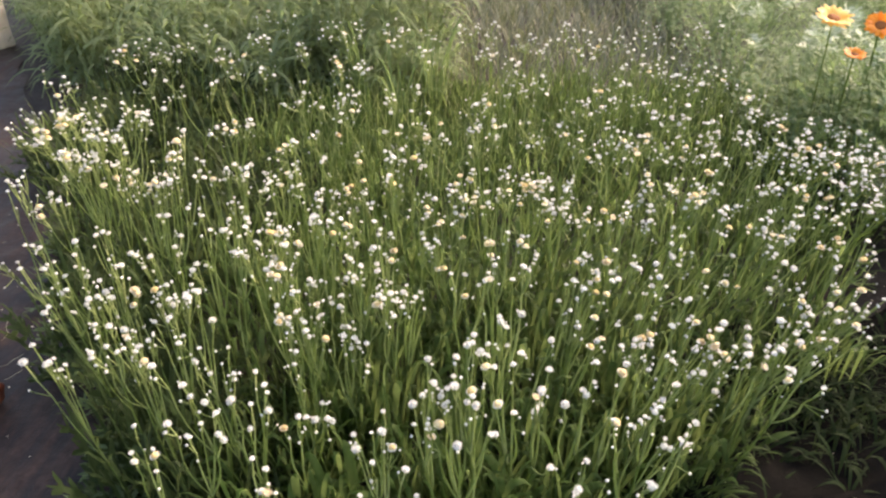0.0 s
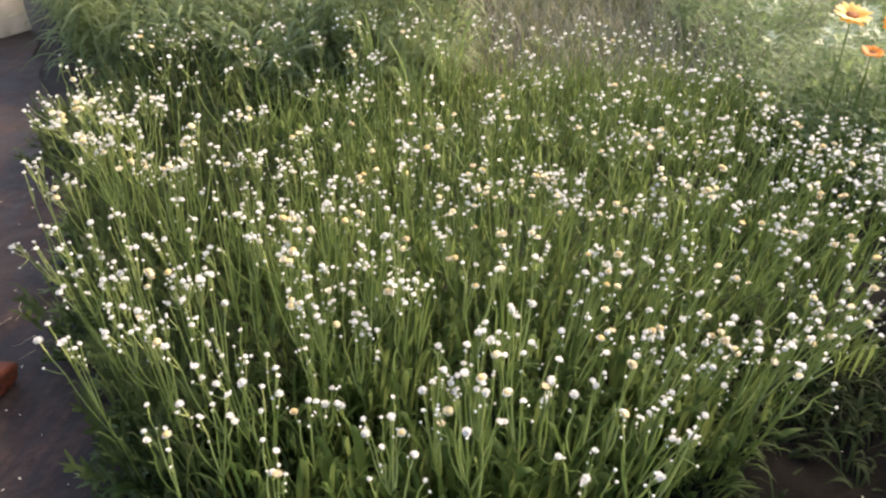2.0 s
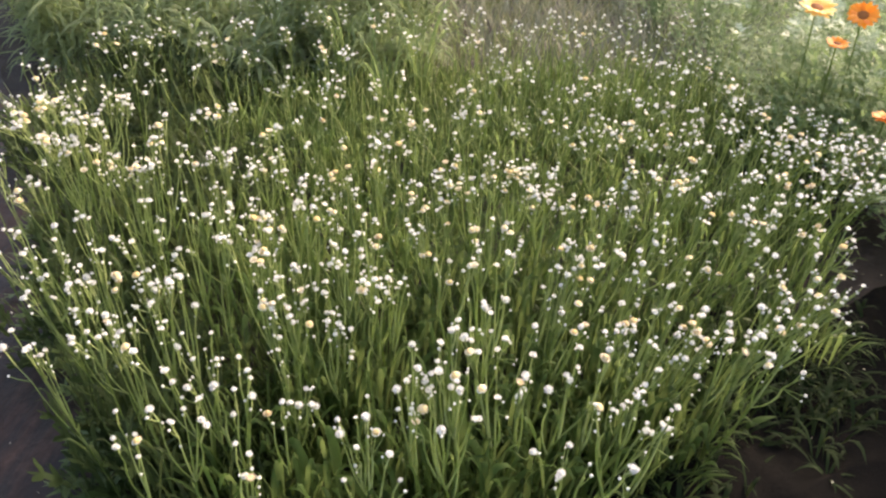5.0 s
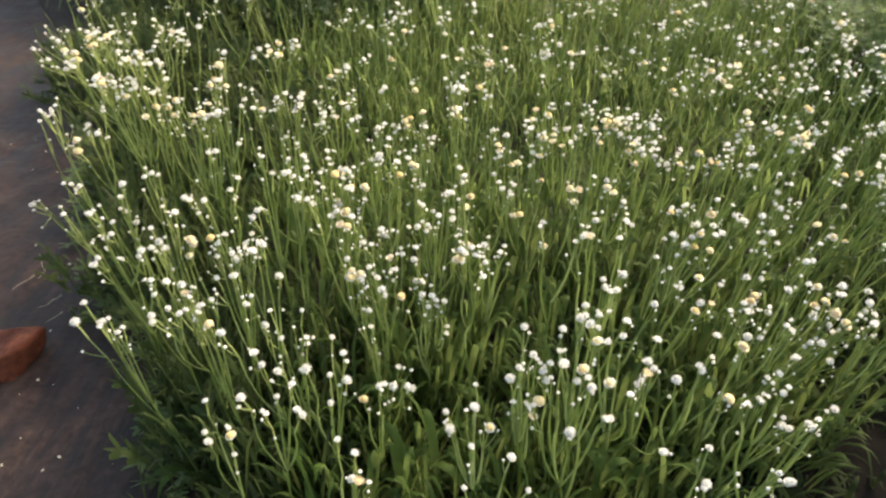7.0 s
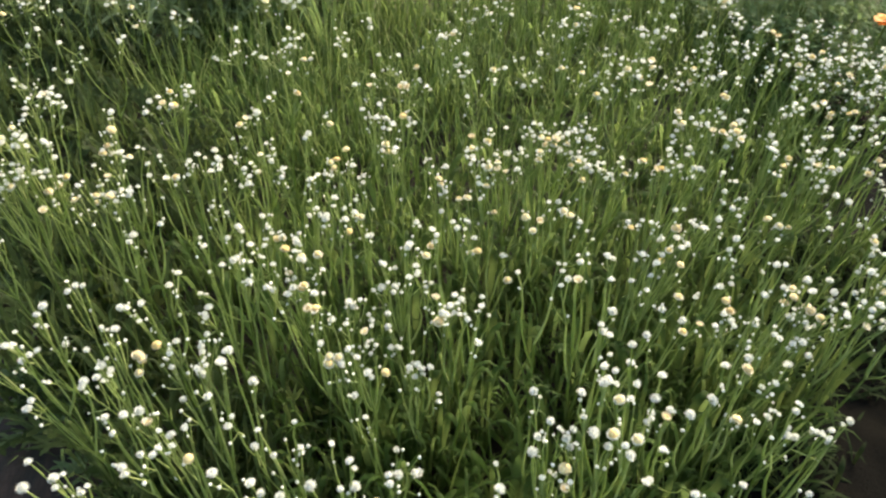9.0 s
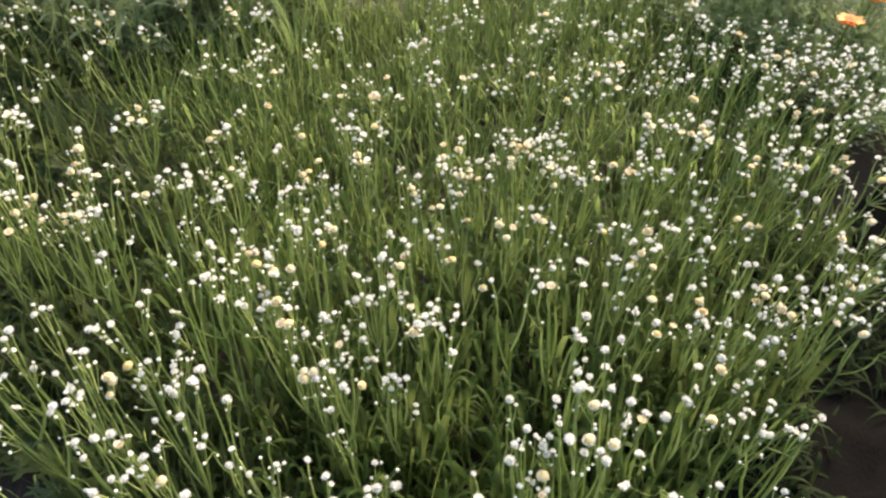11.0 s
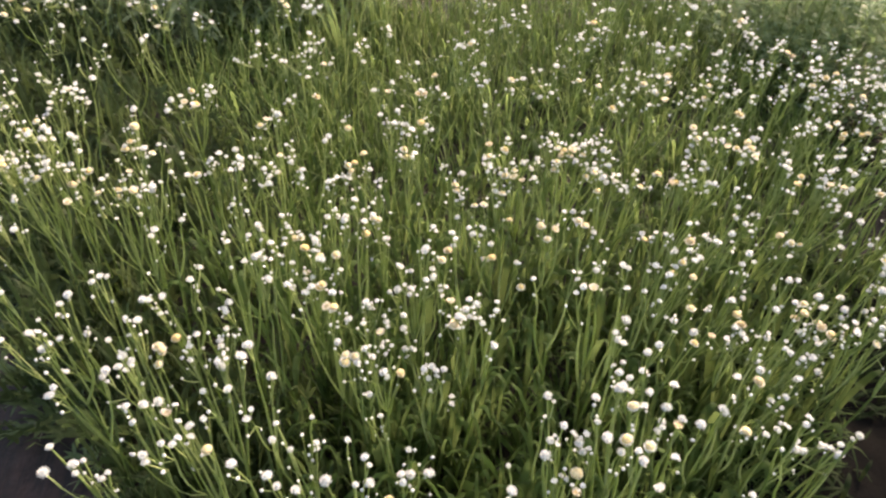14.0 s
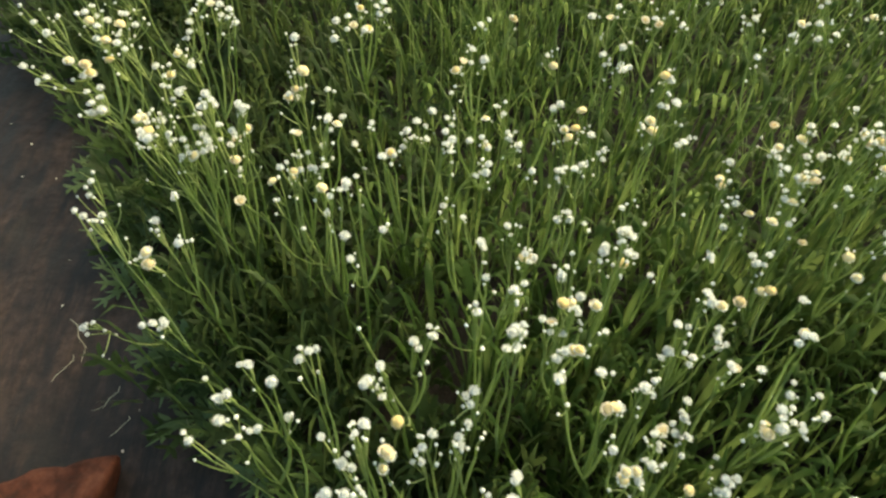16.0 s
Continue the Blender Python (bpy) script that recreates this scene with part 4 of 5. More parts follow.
everlasting(0.41, 1.47, [(.183, -.017, .446, 9, 0, .023), (.140, -.043, .440, 8, 2, .019), (.058, .040, .446, 6, 2, .020), (.106, -.009, .452, 4, 1, .017), (.060, -.030, .416, 3, 0, .008), (.049, .024, .416, 3, 0, .011), (.041, -.034, .380, 2, 0, .007)])
everlasting(-0.29, 1.48, [(.036, .025, .422, 4, 0, .016), (.003, .015, .422, 3, 0, .009), (.006, -.047, .392, 3, 0, .011), (-.055, -.023, .460, 2, 0, .009), (-.002, .009, .428, 2, 0, .008), (-.004, -.044, .392, 2, 0, .007), (.016, -.004, .446, 1, 0, .007)])
everlasting(-0.67, 1.49, [(.047, .040, .512, 5, 1, .018), (.008, .015, .456, 5, 0, .014), (.032, .013, .452, 4, 0, .014), (-.002, -.002, .440, 3, 2, .016), (-.004, -.043, .500, 2, 0, .007), (-.025, -.036, .464, 2, 1, .009), (.034, .044, .458, 2, 0, .007), (-.059, -.093, .488, 1, 1, .004), (-.018, -.083, .476, 1, 0, .003), (-.002, .037, .488, 1, 0, .005), (-.012, -.002, .452, 1, 0, .003)])
everlasting(-0.77, 1.51, [(-.002, -.001, .564, 6, 0, .014), (-.009, .018, .548, 4, 0, .012), (-.023, .001, .513, 4, 0, .012), (.018, .006, .444, 4, 1, .017), (.046, -.009, .560, 4, 0, .009), (-.085, -.039, .524, 4, 0, .010), (-.042, -.021, .492, 4, 1, .010), (-.055, -.005, .504, 4, 0, .012), (-.009, -.039, .518, 3, 0, .011), (.006, -.004, .494, 2, 0, .009), (-.009, -.034, .516, 2, 0, .010), (-.102, .007, .508, 2, 0, .010)])
everlasting(0.09, 1.51, [(.054, -.031, .488, 8, 0, .018), (-.022, -.011, .472, 6, 1, .016), (-.004, -.019, .436, 4, 0, .010), (.042, -.021, .434, 4, 0, .012), (.014, -.017, .436, 2, 0, .007), (.038, .024, .398, 2, 0, .006), (-.049, .037, .452, 1, 1, .008), (.009, -.010, .488, 1, 0, .006), (.002, -.043, .410, 1, 1, .007)])
everlasting(0.53, 1.53, [(.026, .044, .416, 8, 0, .026), (.065, -.016, .410, 6, 2, .021), (.088, .064, .412, 4, 0, .017), (.133, .038, .407, 4, 0, .017), (.147, -.040, .398, 4, 0, .012), (.221, -.060, .392, 3, 0, .012), (.166, -.101, .368, 2, 1, .009)])
everlasting(0.71, 1.54, [(.067, .040, .399, 9, 0, .021), (.134, -.026, .380, 6, 0, .018), (.167, -.116, .410, 6, 0, .019), (.098, .046, .399, 6, 0, .019), (.097, -.062, .356, 4, 0, .016), (.152, -.076, .404, 4, 0, .014), (.166, .057, .399, 4, 2, .018), (.170, .029, .397, 4, 2, .018), (.209, .018, .396, 3, 2, .016)])
everlasting(0.20, 1.55, [(.038, -.011, .440, 9, 0, .021), (.043, -.047, .446, 8, 0, .018), (.047, -.050, .398, 8, 1, .019), (-.001, -.035, .452, 6, 2, .018), (.026, -.052, .416, 6, 1, .018), (.095, -.032, .404, 6, 0, .016), (.118, .096, .386, 6, 0, .018), (-.010, -.014, .422, 4, 2, .016), (.097, -.005, .422, 4, 0, .014), (.008, .062, .416, 3, 0, .013), (.009, -.030, .428, 3, 2, .011), (-.017, -.003, .380, 3, 1, .011)])
everlasting(-0.51, 1.55, [(.053, -.046, .476, 6, 0, .013), (.100, -.069, .452, 6, 0, .017), (.006, -.004, .464, 5, 0, .014), (-.081, .001, .440, 2, 0, .007), (-.022, -.035, .456, 2, 1, .011), (-.006, .001, .440, 2, 0, .009), (.020, .020, .464, 2, 0, .009), (.025, .035, .422, 2, 0, .007), (-.052, .001, .482, 1, 0, .005), (-.060, .047, .434, 1, 0, .004), (-.038, -.052, .464, 1, 0, .008), (.054, -.018, .476, 1, 0, .006)])
everlasting(0.90, 1.58, [(.141, .070, .402, 9, 0, .024), (.193, .023, .401, 9, 0, .024), (.164, .048, .402, 8, 0, .022), (.101, .006, .399, 6, 0, .020), (.222, -.002, .401, 6, 0, .021), (.167, -.050, .398, 6, 0, .020), (.126, -.044, .397, 6, 0, .020), (.088, .047, .401, 4, 0, .019), (.196, -.053, .398, 4, 0, .019), (.097, -.082, .394, 4, 0, .018), (.046, -.074, .394, 4, 0, .018)])
everlasting(-0.78, 1.59, [(-.044, -.021, .544, 5, 0, .017), (-.019, .001, .464, 3, 0, .011), (.008, .034, .416, 3, 2, .015), (.028, -.026, .506, 2, 0, .007), (.018, -.038, .476, 2, 0, .008)])
everlasting(-0.39, 1.61, [(-.000, -.052, .432, 5, 1, .016), (-.054, .027, .410, 4, 0, .012), (.034, -.062, .452, 4, 0, .010), (.044, -.041, .416, 4, 0, .012), (.025, .015, .444, 4, 0, .010), (.105, -.026, .476, 2, 0, .006), (-.082, .006, .446, 1, 0, .008), (-.049, .057, .440, 1, 0, .005), (-.027, -.038, .422, 1, 0, .007), (.003, .014, .420, 1, 1, .007)])
everlasting(-0.86, 1.62, [(-.076, -.067, .548, 8, 0, .024), (-.016, -.067, .488, 8, 2, .022), (-.055, .050, .548, 6, 0, .021), (-.006, .029, .514, 5, 1, .017), (-.008, -.050, .499, 5, 0, .014), (-.084, .044, .530, 4, 1, .014), (-.030, -.045, .502, 4, 1, .013), (.027, .014, .452, 2, 0, .010), (-.007, .003, .508, 1, 0, .005)])
everlasting(-0.16, 1.64, [(-.045, .021, .340, 6, 0, .020), (.024, -.045, .408, 6, 2, .017), (-.086, .006, .364, 5, 3, .017), (.036, -.076, .482, 5, 0, .016), (.118, -.021, .352, 4, 0, .011), (-.018, -.006, .332, 2, 0, .008), (-.032, -.018, .326, 2, 0, .010), (-.050, .064, .356, 1, 1, .006), (.053, -.016, .380, 1, 0, .005)])
everlasting(-0.67, 1.70, [(-.010, -.017, .472, 6, 1, .018), (-.031, -.016, .446, 4, 2, .016), (-.033, .101, .465, 4, 0, .012), (.032, .018, .416, 2, 0, .008), (.055, -.050, .416, 2, 0, .006), (-.012, -.096, .428, 1, 1, .007)])
everlasting(0.76, 1.72, [(.063, .031, .409, 8, 0, .022), (.228, -.040, .403, 8, 2, .022), (.168, .016, .406, 6, 0, .021), (.187, -.029, .403, 6, 0, .021), (.100, .064, .410, 4, 0, .019), (.116, -.027, .404, 4, 0, .019), (.117, -.086, .401, 4, 0, .018)])
everlasting(1.02, 1.73, [(.050, -.041, .404, 10, 0, .025), (.205, .023, .409, 10, 0, .027), (.095, .049, .408, 9, 0, .025), (.121, .032, .408, 9, 0, .025), (.101, -.023, .406, 9, 2, .025), (.169, .044, .409, 9, 0, .026), (.141, -.036, .406, 8, 0, .024), (.046, -.007, .406, 6, 0, .022), (.262, .013, .410, 6, 0, .023), (.188, -.052, .406, 6, 0, .022), (.164, -.111, .404, 6, 0, .022)])
everlasting(-0.40, 1.75, [(-.017, -.020, .448, 5, 2, .018), (.014, -.047, .470, 2, 0, .007), (.002, .037, .439, 2, 0, .008)])
everlasting(0.09, 1.75, [(-.003, .042, .473, 6, 0, .022), (.052, -.022, .493, 6, 1, .022), (-.017, -.051, .449, 2, 0, .013)])
everlasting(0.56, 1.75, [(.079, .019, .435, 13, 2, .038), (.177, -.028, .414, 4, 0, .018), (.163, .032, .420, 4, 0, .019), (.108, -.001, .427, 4, 0, .018), (.114, -.072, .416, 3, 2, .016)])
everlasting(0.39, 1.77, [(.134, .024, .448, 13, 3, .043), (.177, -.046, .439, 10, 0, .032), (.070, .063, .444, 9, 0, .034), (.086, .009, .446, 7, 1, .028), (.038, -.017, .436, 7, 0, .028), (-.004, -.051, .426, 5, 1, .023), (.095, -.053, .438, 5, 1, .023)])
everlasting(-1.00, 1.81, [(-.020, .030, .489, 8, 1, .040), (-.009, -.117, .508, 5, 3, .025), (.023, .044, .486, 5, 0, .022), (-.074, -.129, .504, 4, 0, .020), (-.036, .053, .486, 4, 0, .020), (-.092, .008, .490, 4, 0, .020), (-.152, .058, .479, 4, 0, .032), (.007, -.031, .500, 2, 1, .013), (.027, -.007, .494, 2, 1, .011)])
everlasting(0.85, 1.82, [(.227, -.025, .408, 12, 0, .027), (.168, -.061, .406, 12, 0, .027), (.177, -.011, .408, 9, 2, .025), (.127, -.067, .406, 9, 0, .024), (.117, -.012, .409, 8, 2, .023), (.123, .023, .410, 6, 0, .022), (.099, .067, .412, 4, 0, .021), (.082, .006, .410, 4, 0, .020)])
everlasting(0.26, 1.82, [(-.027, -.009, .457, 11, 0, .042), (.117, -.020, .432, 9, 1, .033), (.067, -.002, .433, 5, 1, .024)])
everlasting(-0.13, 1.82, [(.014, -.011, .374, 6, 0, .019), (-.018, -.017, .396, 5, 0, .017), (-.109, .032, .372, 5, 1, .015), (.003, .069, .438, 4, 1, .016), (.072, -.077, .386, 4, 0, .013), (.058, -.107, .428, 4, 1, .012), (.018, .013, .403, 2, 0, .011), (-.007, -.057, .403, 2, 0, .010), (-.032, .064, .425, 2, 0, .011)])
everlasting(-0.85, 1.84, [(-.019, -.085, .470, 6, 1, .022), (-.016, .012, .480, 4, 0, .017), (.045, .009, .474, 4, 0, .015), (.013, .036, .475, 4, 1, .015), (-.023, -.022, .464, 2, 0, .009)])
everlasting(-0.59, 1.90, [(.001, -.049, .442, 5, 2, .019), (-.001, .018, .440, 4, 1, .015), (.041, .014, .441, 4, 0, .013), (-.030, -.018, .441, 3, 0, .015), (.025, .047, .441, 3, 0, .016), (-.037, -.072, .450, 2, 0, .010)])
everlasting(0.68, 1.92, [(.096, .037, .419, 13, 0, .042), (.173, .029, .415, 9, 0, .025), (.191, -.015, .414, 8, 0, .023), (.072, -.035, .420, 8, 0, .022), (.169, -.067, .413, 2, 0, .016)])
everlasting(-0.34, 1.92, [(-.029, -.028, .418, 4, 0, .017), (.029, .008, .404, 2, 1, .011)])
everlasting(-0.01, 1.93, [(-.059, .042, .433, 9, 0, .038), (.096, .021, .429, 9, 0, .040), (-.017, -.017, .425, 7, 2, .034), (.016, -.046, .424, 5, 0, .021), (-.037, -.050, .423, 4, 1, .016)])
everlasting(0.91, 1.99, [(.233, -.052, .413, 9, 0, .027), (.263, -.113, .412, 9, 0, .027), (.063, .031, .415, 8, 0, .025), (.012, .068, .416, 6, 0, .023), (.170, .010, .414, 6, 0, .024), (.196, -.019, .414, 6, 0, .024), (.120, -.080, .412, 3, 0, .019), (.128, .091, .416, 2, 0, .018), (.074, -.026, .414, 2, 2, .017)])
everlasting(-0.95, 2.03, [(.021, .014, .465, 8, 0, .047), (-.122, -.020, .469, 6, 0, .044), (-.079, -.007, .468, 5, 0, .035), (.075, -.071, .470, 5, 0, .029), (.105, .034, .460, 4, 0, .030)])
everlasting(0.45, 2.14, [(.267, -.029, .420, 13, 0, .050), (-.067, -.066, .424, 11, 0, .048), (.042, .063, .422, 11, 2, .045), (.108, .104, .422, 9, 0, .046), (.173, .010, .421, 9, 0, .045), (.172, -.130, .425, 8, 0, .037), (.001, -.022, .423, 5, 0, .033)])
everlasting(-0.36, 2.17, [(-.111, .034, .436, 13, 0, .056), (.017, -.050, .427, 11, 0, .049), (.047, .056, .428, 11, 0, .045), (-.044, .006, .432, 5, 0, .028), (.092, -.096, .421, 5, 1, .026)])
everlasting(0.16, 2.24, [(.162, .109, .424, 10, 0, .041), (.043, .029, .424, 7, 0, .034), (.107, .030, .423, 7, 0, .034), (-.015, -.011, .424, 7, 1, .039), (-.039, -.149, .424, 7, 0, .037), (-.085, -.068, .423, 5, 0, .033)])
everlasting(-0.13, 2.24, [(-.039, -.044, .425, 9, 0, .044), (.039, .024, .425, 4, 0, .023)])
everlasting(-0.81, 2.25, [(-.062, -.024, .452, 5, 0, .037), (.062, .004, .447, 4, 0, .032)])
everlasting(-1.26, 2.29, [(.030, -.102, .457, 5, 1, .038), (.026, -.000, .453, 4, 0, .025), (-.104, .072, .451, 3, 0, .031)])
everlasting(0.76, 2.34, [(.130, .119, .424, 13, 0, .058), (.048, .107, .423, 10, 0, .051), (.192, .056, .423, 10, 1, .051), (.053, -.073, .420, 10, 0, .048), (.188, -.116, .419, 10, 1, .048), (.228, -.153, .419, 8, 0, .042)])
everlasting(-1.00, 2.38, [(.000, -.010, .450, 4, 0, .034)])
everlasting(-0.68, 2.48, [(-.067, .042, .442, 9, 3, .045), (.067, -.062, .440, 6, 0, .043)])
everlasting(-0.34, 2.54, [(-.040, -.013, .434, 10, 2, .044), (.040, -.007, .432, 10, 0, .044)])
everlasting(0.20, 2.55, [(.037, -.010, .426, 15, 0, .057)])
everlasting(0.53, 2.56, [(.218, -.042, .425, 13, 1, .059), (-.004, .048, .426, 10, 0, .053), (.182, .062, .427, 8, 0, .047), (.084, -.108, .424, 8, 0, .044)])
everlasting(-0.06, 2.66, [(.000, -.010, .430, 8, 0, .046)])
everlasting(-1.14, 2.69, [(.037, .036, .445, 8, 0, .056), (-.075, -.076, .447, 6, 1, .044), (-.029, .078, .445, 6, 0, .045), (-.053, -.026, .446, 5, 2, .039), (.119, -.062, .445, 5, 0, .043)])
everlasting(-0.53, 2.72, [(.000, -.010, .438, 8, 0, .041)])
everlasting(-0.80, 2.74, [(.053, .044, .441, 13, 0, .071), (-.053, -.064, .443, 8, 0, .043)])
everlasting(0.14, 2.79, [(.022, -.010, .430, 10, 1, .048)])
everlasting(0.76, 2.85, [(.084, -.071, .429, 10, 0, .064), (.196, .051, .432, 8, 0, .060)])
everlasting(0.29, 2.89, [(.030, .037, .432, 13, 0, .058), (.092, -.057, .430, 10, 0, .049)])
everlasting(-1.02, 2.93, [(-.037, -.068, .444, 8, 0, .057), (.037, .048, .443, 5, 0, .041)])
everlasting(-0.15, 2.94, [(-.014, .029, .435, 10, 0, .059), (.068, .004, .434, 8, 0, .051), (-.054, -.062, .434, 8, 1, .043)])
everlasting(0.49, 2.98, [(.063, -.035, .432, 13, 1, .059), (.023, .084, .434, 10, 0, .053), (.129, -.079, .431, 10, 1, .051), (.230, -.010, .433, 10, 0, .053)])
everlasting(0.13, 3.04, [(-.032, -.048, .434, 13, 0, .059), (.071, .028, .434, 8, 0, .045)])
everlasting(-0.38, 3.07, [(-.119, .032, .439, 13, 0, .062), (.017, .006, .438, 10, 0, .053), (-.032, -.138, .437, 8, 1, .044), (.133, .060, .437, 6, 0, .039)])
everlasting(0.72, 3.07, [(.140, -.010, .434, 15, 0, .086)])
everlasting(0.99, 3.11, [(.140, -.010, .436, 15, 0, .097)])
everlasting(-0.77, 3.28, [(-.073, .044, .443, 8, 1, .059), (.073, -.064, .442, 6, 0, .057)])


def young_everlasting(x, y, seed):
    """A plant with leaves and a few budding shoots only."""
    rnd = random.Random(seed)
    plant = thing("everlasting_plant", x, y, lift(x, y) - 0.004, "young leafy everlasting plant with a few small buds", "flowering plant", "everlasting plants in the bed")
    part("foliage", rnd.choice(TUFTS), plant, pose(rnd.uniform(-0.03, 0.03), rnd.uniform(-0.03, 0.03), 0, 0, 0, rnd.uniform(0, 360)), "narrow upright green leaves", "stuff")
    for i in range(5):
        k = rnd.uniform(0.9, 1.4)
        part("basal_leaf", rnd.choice(LEAVES), plant, pose(0, 0, 0, 0, 0, i * 72 + rnd.uniform(-28, 28)) @ Matrix.Diagonal((k, k, k * rnd.uniform(0.8, 1.5), 1)))
    flowering_stem(plant, rnd, [(rnd.uniform(-0.08, 0.08), rnd.uniform(-0.08, 0.08), rnd.uniform(0.26, 0.40), 1, 0, 0.0)])


rng = random.Random(21)
for i in range(20):
    young_everlasting(rng.uniform(-0.3, 1.25), rng.uniform(2.3, 3.35), 960 + i)


def leafy_everlasting(x, y, seed):
    """A low plant with leaves only."""
    rnd = random.Random(seed)
    plant = thing("everlasting_plant", x, y, lift(x, y) - 0.004, "low leafy everlasting plant without flowers", "flowering plant", "everlasting plants in the bed")
    part("foliage", rnd.choice(LOW_TUFTS if y < 1.4 or (y < 1.95 and x < 0.42 * y) else SHOOTS), plant, pose(0, 0, 0, 0, 0, rnd.uniform(0, 360)) @ Matrix.Diagonal((1.15, 1.15, rnd.uniform(0.75, 1.2), 1)), "low mass of green leaves darkened for undergrowth shade", "stuff")
    for i in range(4):
        k = rnd.uniform(0.9, 1.3)
        part("basal_leaf", rnd.choice(LEAVES), plant, pose(0, 0, 0, 0, 0, i * 90 + rnd.uniform(-40, 40)) @ Matrix.Diagonal((k, k, k * rnd.uniform(0.7, 1.2), 1)))


def dimmed_weed(x, y, seed):
    """A low olive weed, darkened for the dim left side, filling the bed between the everlastings."""
    rnd = random.Random(seed)
    plant = thing("bed_weed", x, y, lift(x, y) - 0.004, "low olive-green weed with small lobed leaves, darkened for the bed's dim side", "weed", "weeds in the bed")
    part("foliage", rnd.choice(DIMMED_MASSES), plant, pose(0, 0, 0, 0, 0, rnd.uniform(0, 360)) @ Matrix.Diagonal((1.1, 1.1, rnd.uniform(1.3, 2.2), 1)), kind="stuff")
    for i in range(5):
        part("leaf", rnd.choice(DIMMED_LEAVES), plant, pose(0, 0, 0, 0, 0, i * 72 + rnd.uniform(-25, 25)))


def shade_plant(x, y, seed):
    """A low weed of thin shade-darkened leaves under the overhanging stems."""
    rnd = random.Random(seed)
    plant = thing("shade_plant", x, y, lift(x, y) - 0.004, "low tangle of thin green leaves with shade in their colour", "weed", "weeds beside the bed")
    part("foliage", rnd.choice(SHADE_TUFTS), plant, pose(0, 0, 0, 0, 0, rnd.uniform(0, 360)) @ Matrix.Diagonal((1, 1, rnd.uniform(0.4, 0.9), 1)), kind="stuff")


roots = [ob.matrix_basis.translation for ob in bpy.data.objects if ob.name.startswith("everlasting_plant")]
roots = [(p.x, p.y) for p in roots]
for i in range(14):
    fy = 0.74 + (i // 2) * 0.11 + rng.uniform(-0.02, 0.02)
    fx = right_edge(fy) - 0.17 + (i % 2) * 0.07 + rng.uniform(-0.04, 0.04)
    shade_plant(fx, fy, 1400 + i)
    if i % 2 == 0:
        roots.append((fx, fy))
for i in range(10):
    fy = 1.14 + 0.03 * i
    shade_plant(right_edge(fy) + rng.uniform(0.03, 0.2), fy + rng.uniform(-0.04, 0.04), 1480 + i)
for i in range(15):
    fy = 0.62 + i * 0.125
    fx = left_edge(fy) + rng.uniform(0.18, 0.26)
    dimmed_weed(fx, fy, 900 + i)
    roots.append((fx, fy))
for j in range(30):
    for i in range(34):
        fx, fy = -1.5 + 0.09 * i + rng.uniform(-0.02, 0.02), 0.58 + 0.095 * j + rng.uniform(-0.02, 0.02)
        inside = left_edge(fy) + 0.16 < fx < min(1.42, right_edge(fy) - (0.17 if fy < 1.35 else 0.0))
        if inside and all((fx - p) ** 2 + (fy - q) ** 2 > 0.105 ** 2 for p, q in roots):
            (dimmed_weed if fx < -0.27 * fy + 0.03 * math.sin(9 * fy) else leafy_everlasting)(fx, fy, 1100 + 40 * j + i)
            roots.append((fx, fy))


# ---- leafy plants, grasses and twigs behind the bed ----
def lance_leaf(seed, material, name):
    """An arching lance leaf along +x, about 0.16 long."""
    rnd = random.Random(seed)
    s = Shape()
    n, w = rnd.uniform(0.15, 0.24), rnd.uniform(0.006, 0.0095)
    up = rnd.uniform(0.05, 0.09)
    pts = bend((0, 0, 0), (n * 0.5, rnd.uniform(-0.02, 0.02), up * 1.5), (n, rnd.uniform(-0.03, 0.03), up - rnd.uniform(0.02, 0.10)), 7)
    return s.blade(pts, [w * k for k in (0.35, 0.7, 0.95, 1.0, 0.9, 0.7, 0.4, 0.05)], (0, 1, 0), 0.25).mesh(name, material)


LANCE = [lance_leaf(300 + i, TALL_LEAF, "lance_leaf") for i in range(7)]


def leafy_stem(rnd, height):
    lean = Vector((rnd.uniform(-0.16, 0.16), rnd.uniform(-0.16, 0.16), height * rnd.uniform(0.7, 1.05)))
    return bend((rnd.uniform(-0.04, 0.04), rnd.uniform(-0.04, 0.04), 0), lean * 0.5 - Vector((lean.x * 0.3, lean.y * 0.3, 0)), lean, 6)


LEAFY_LABEL = "tall leafy green plant with arching lance leaves"


def leafy_plant(x, y, height, seed):
    """A plant in the first row behind the bed, leaf by leaf."""
    rnd = random.Random(seed)
    plant = thing("leafy_plant", x, y, lift(x, y) - 0.004, LEAFY_LABEL, "plant", "leafy plants behind the bed", rnd.uniform(0, 360))
    for k in range(4):
        pts = leafy_stem(rnd, height)
        stem = part("stem", Shape().tube(pts, [0.005, 0.0048, 0.0045, 0.004, 0.0035, 0.003, 0.002], 5).mesh("stem", TALL_LEAF), plant)
        turn = rnd.uniform(0, 360)
        for i in range(16):
            t = 0.08 + 0.9 * i / 15
            p = pts[int(t * 6)].lerp(pts[min(int(t * 6) + 1, 6)], t * 6 % 1)
            g = rnd.uniform(0.75, 1.25) * (1.15 - 0.35 * t)
            part("leaf", rnd.choice(LANCE), stem, Matrix.Translation(p) @ pose(0, 0, 0, rnd.uniform(-25, 25), rnd.uniform(-35, 30), turn + i * 137.5) @ Matrix.Diagonal((g, g, g, 1)))


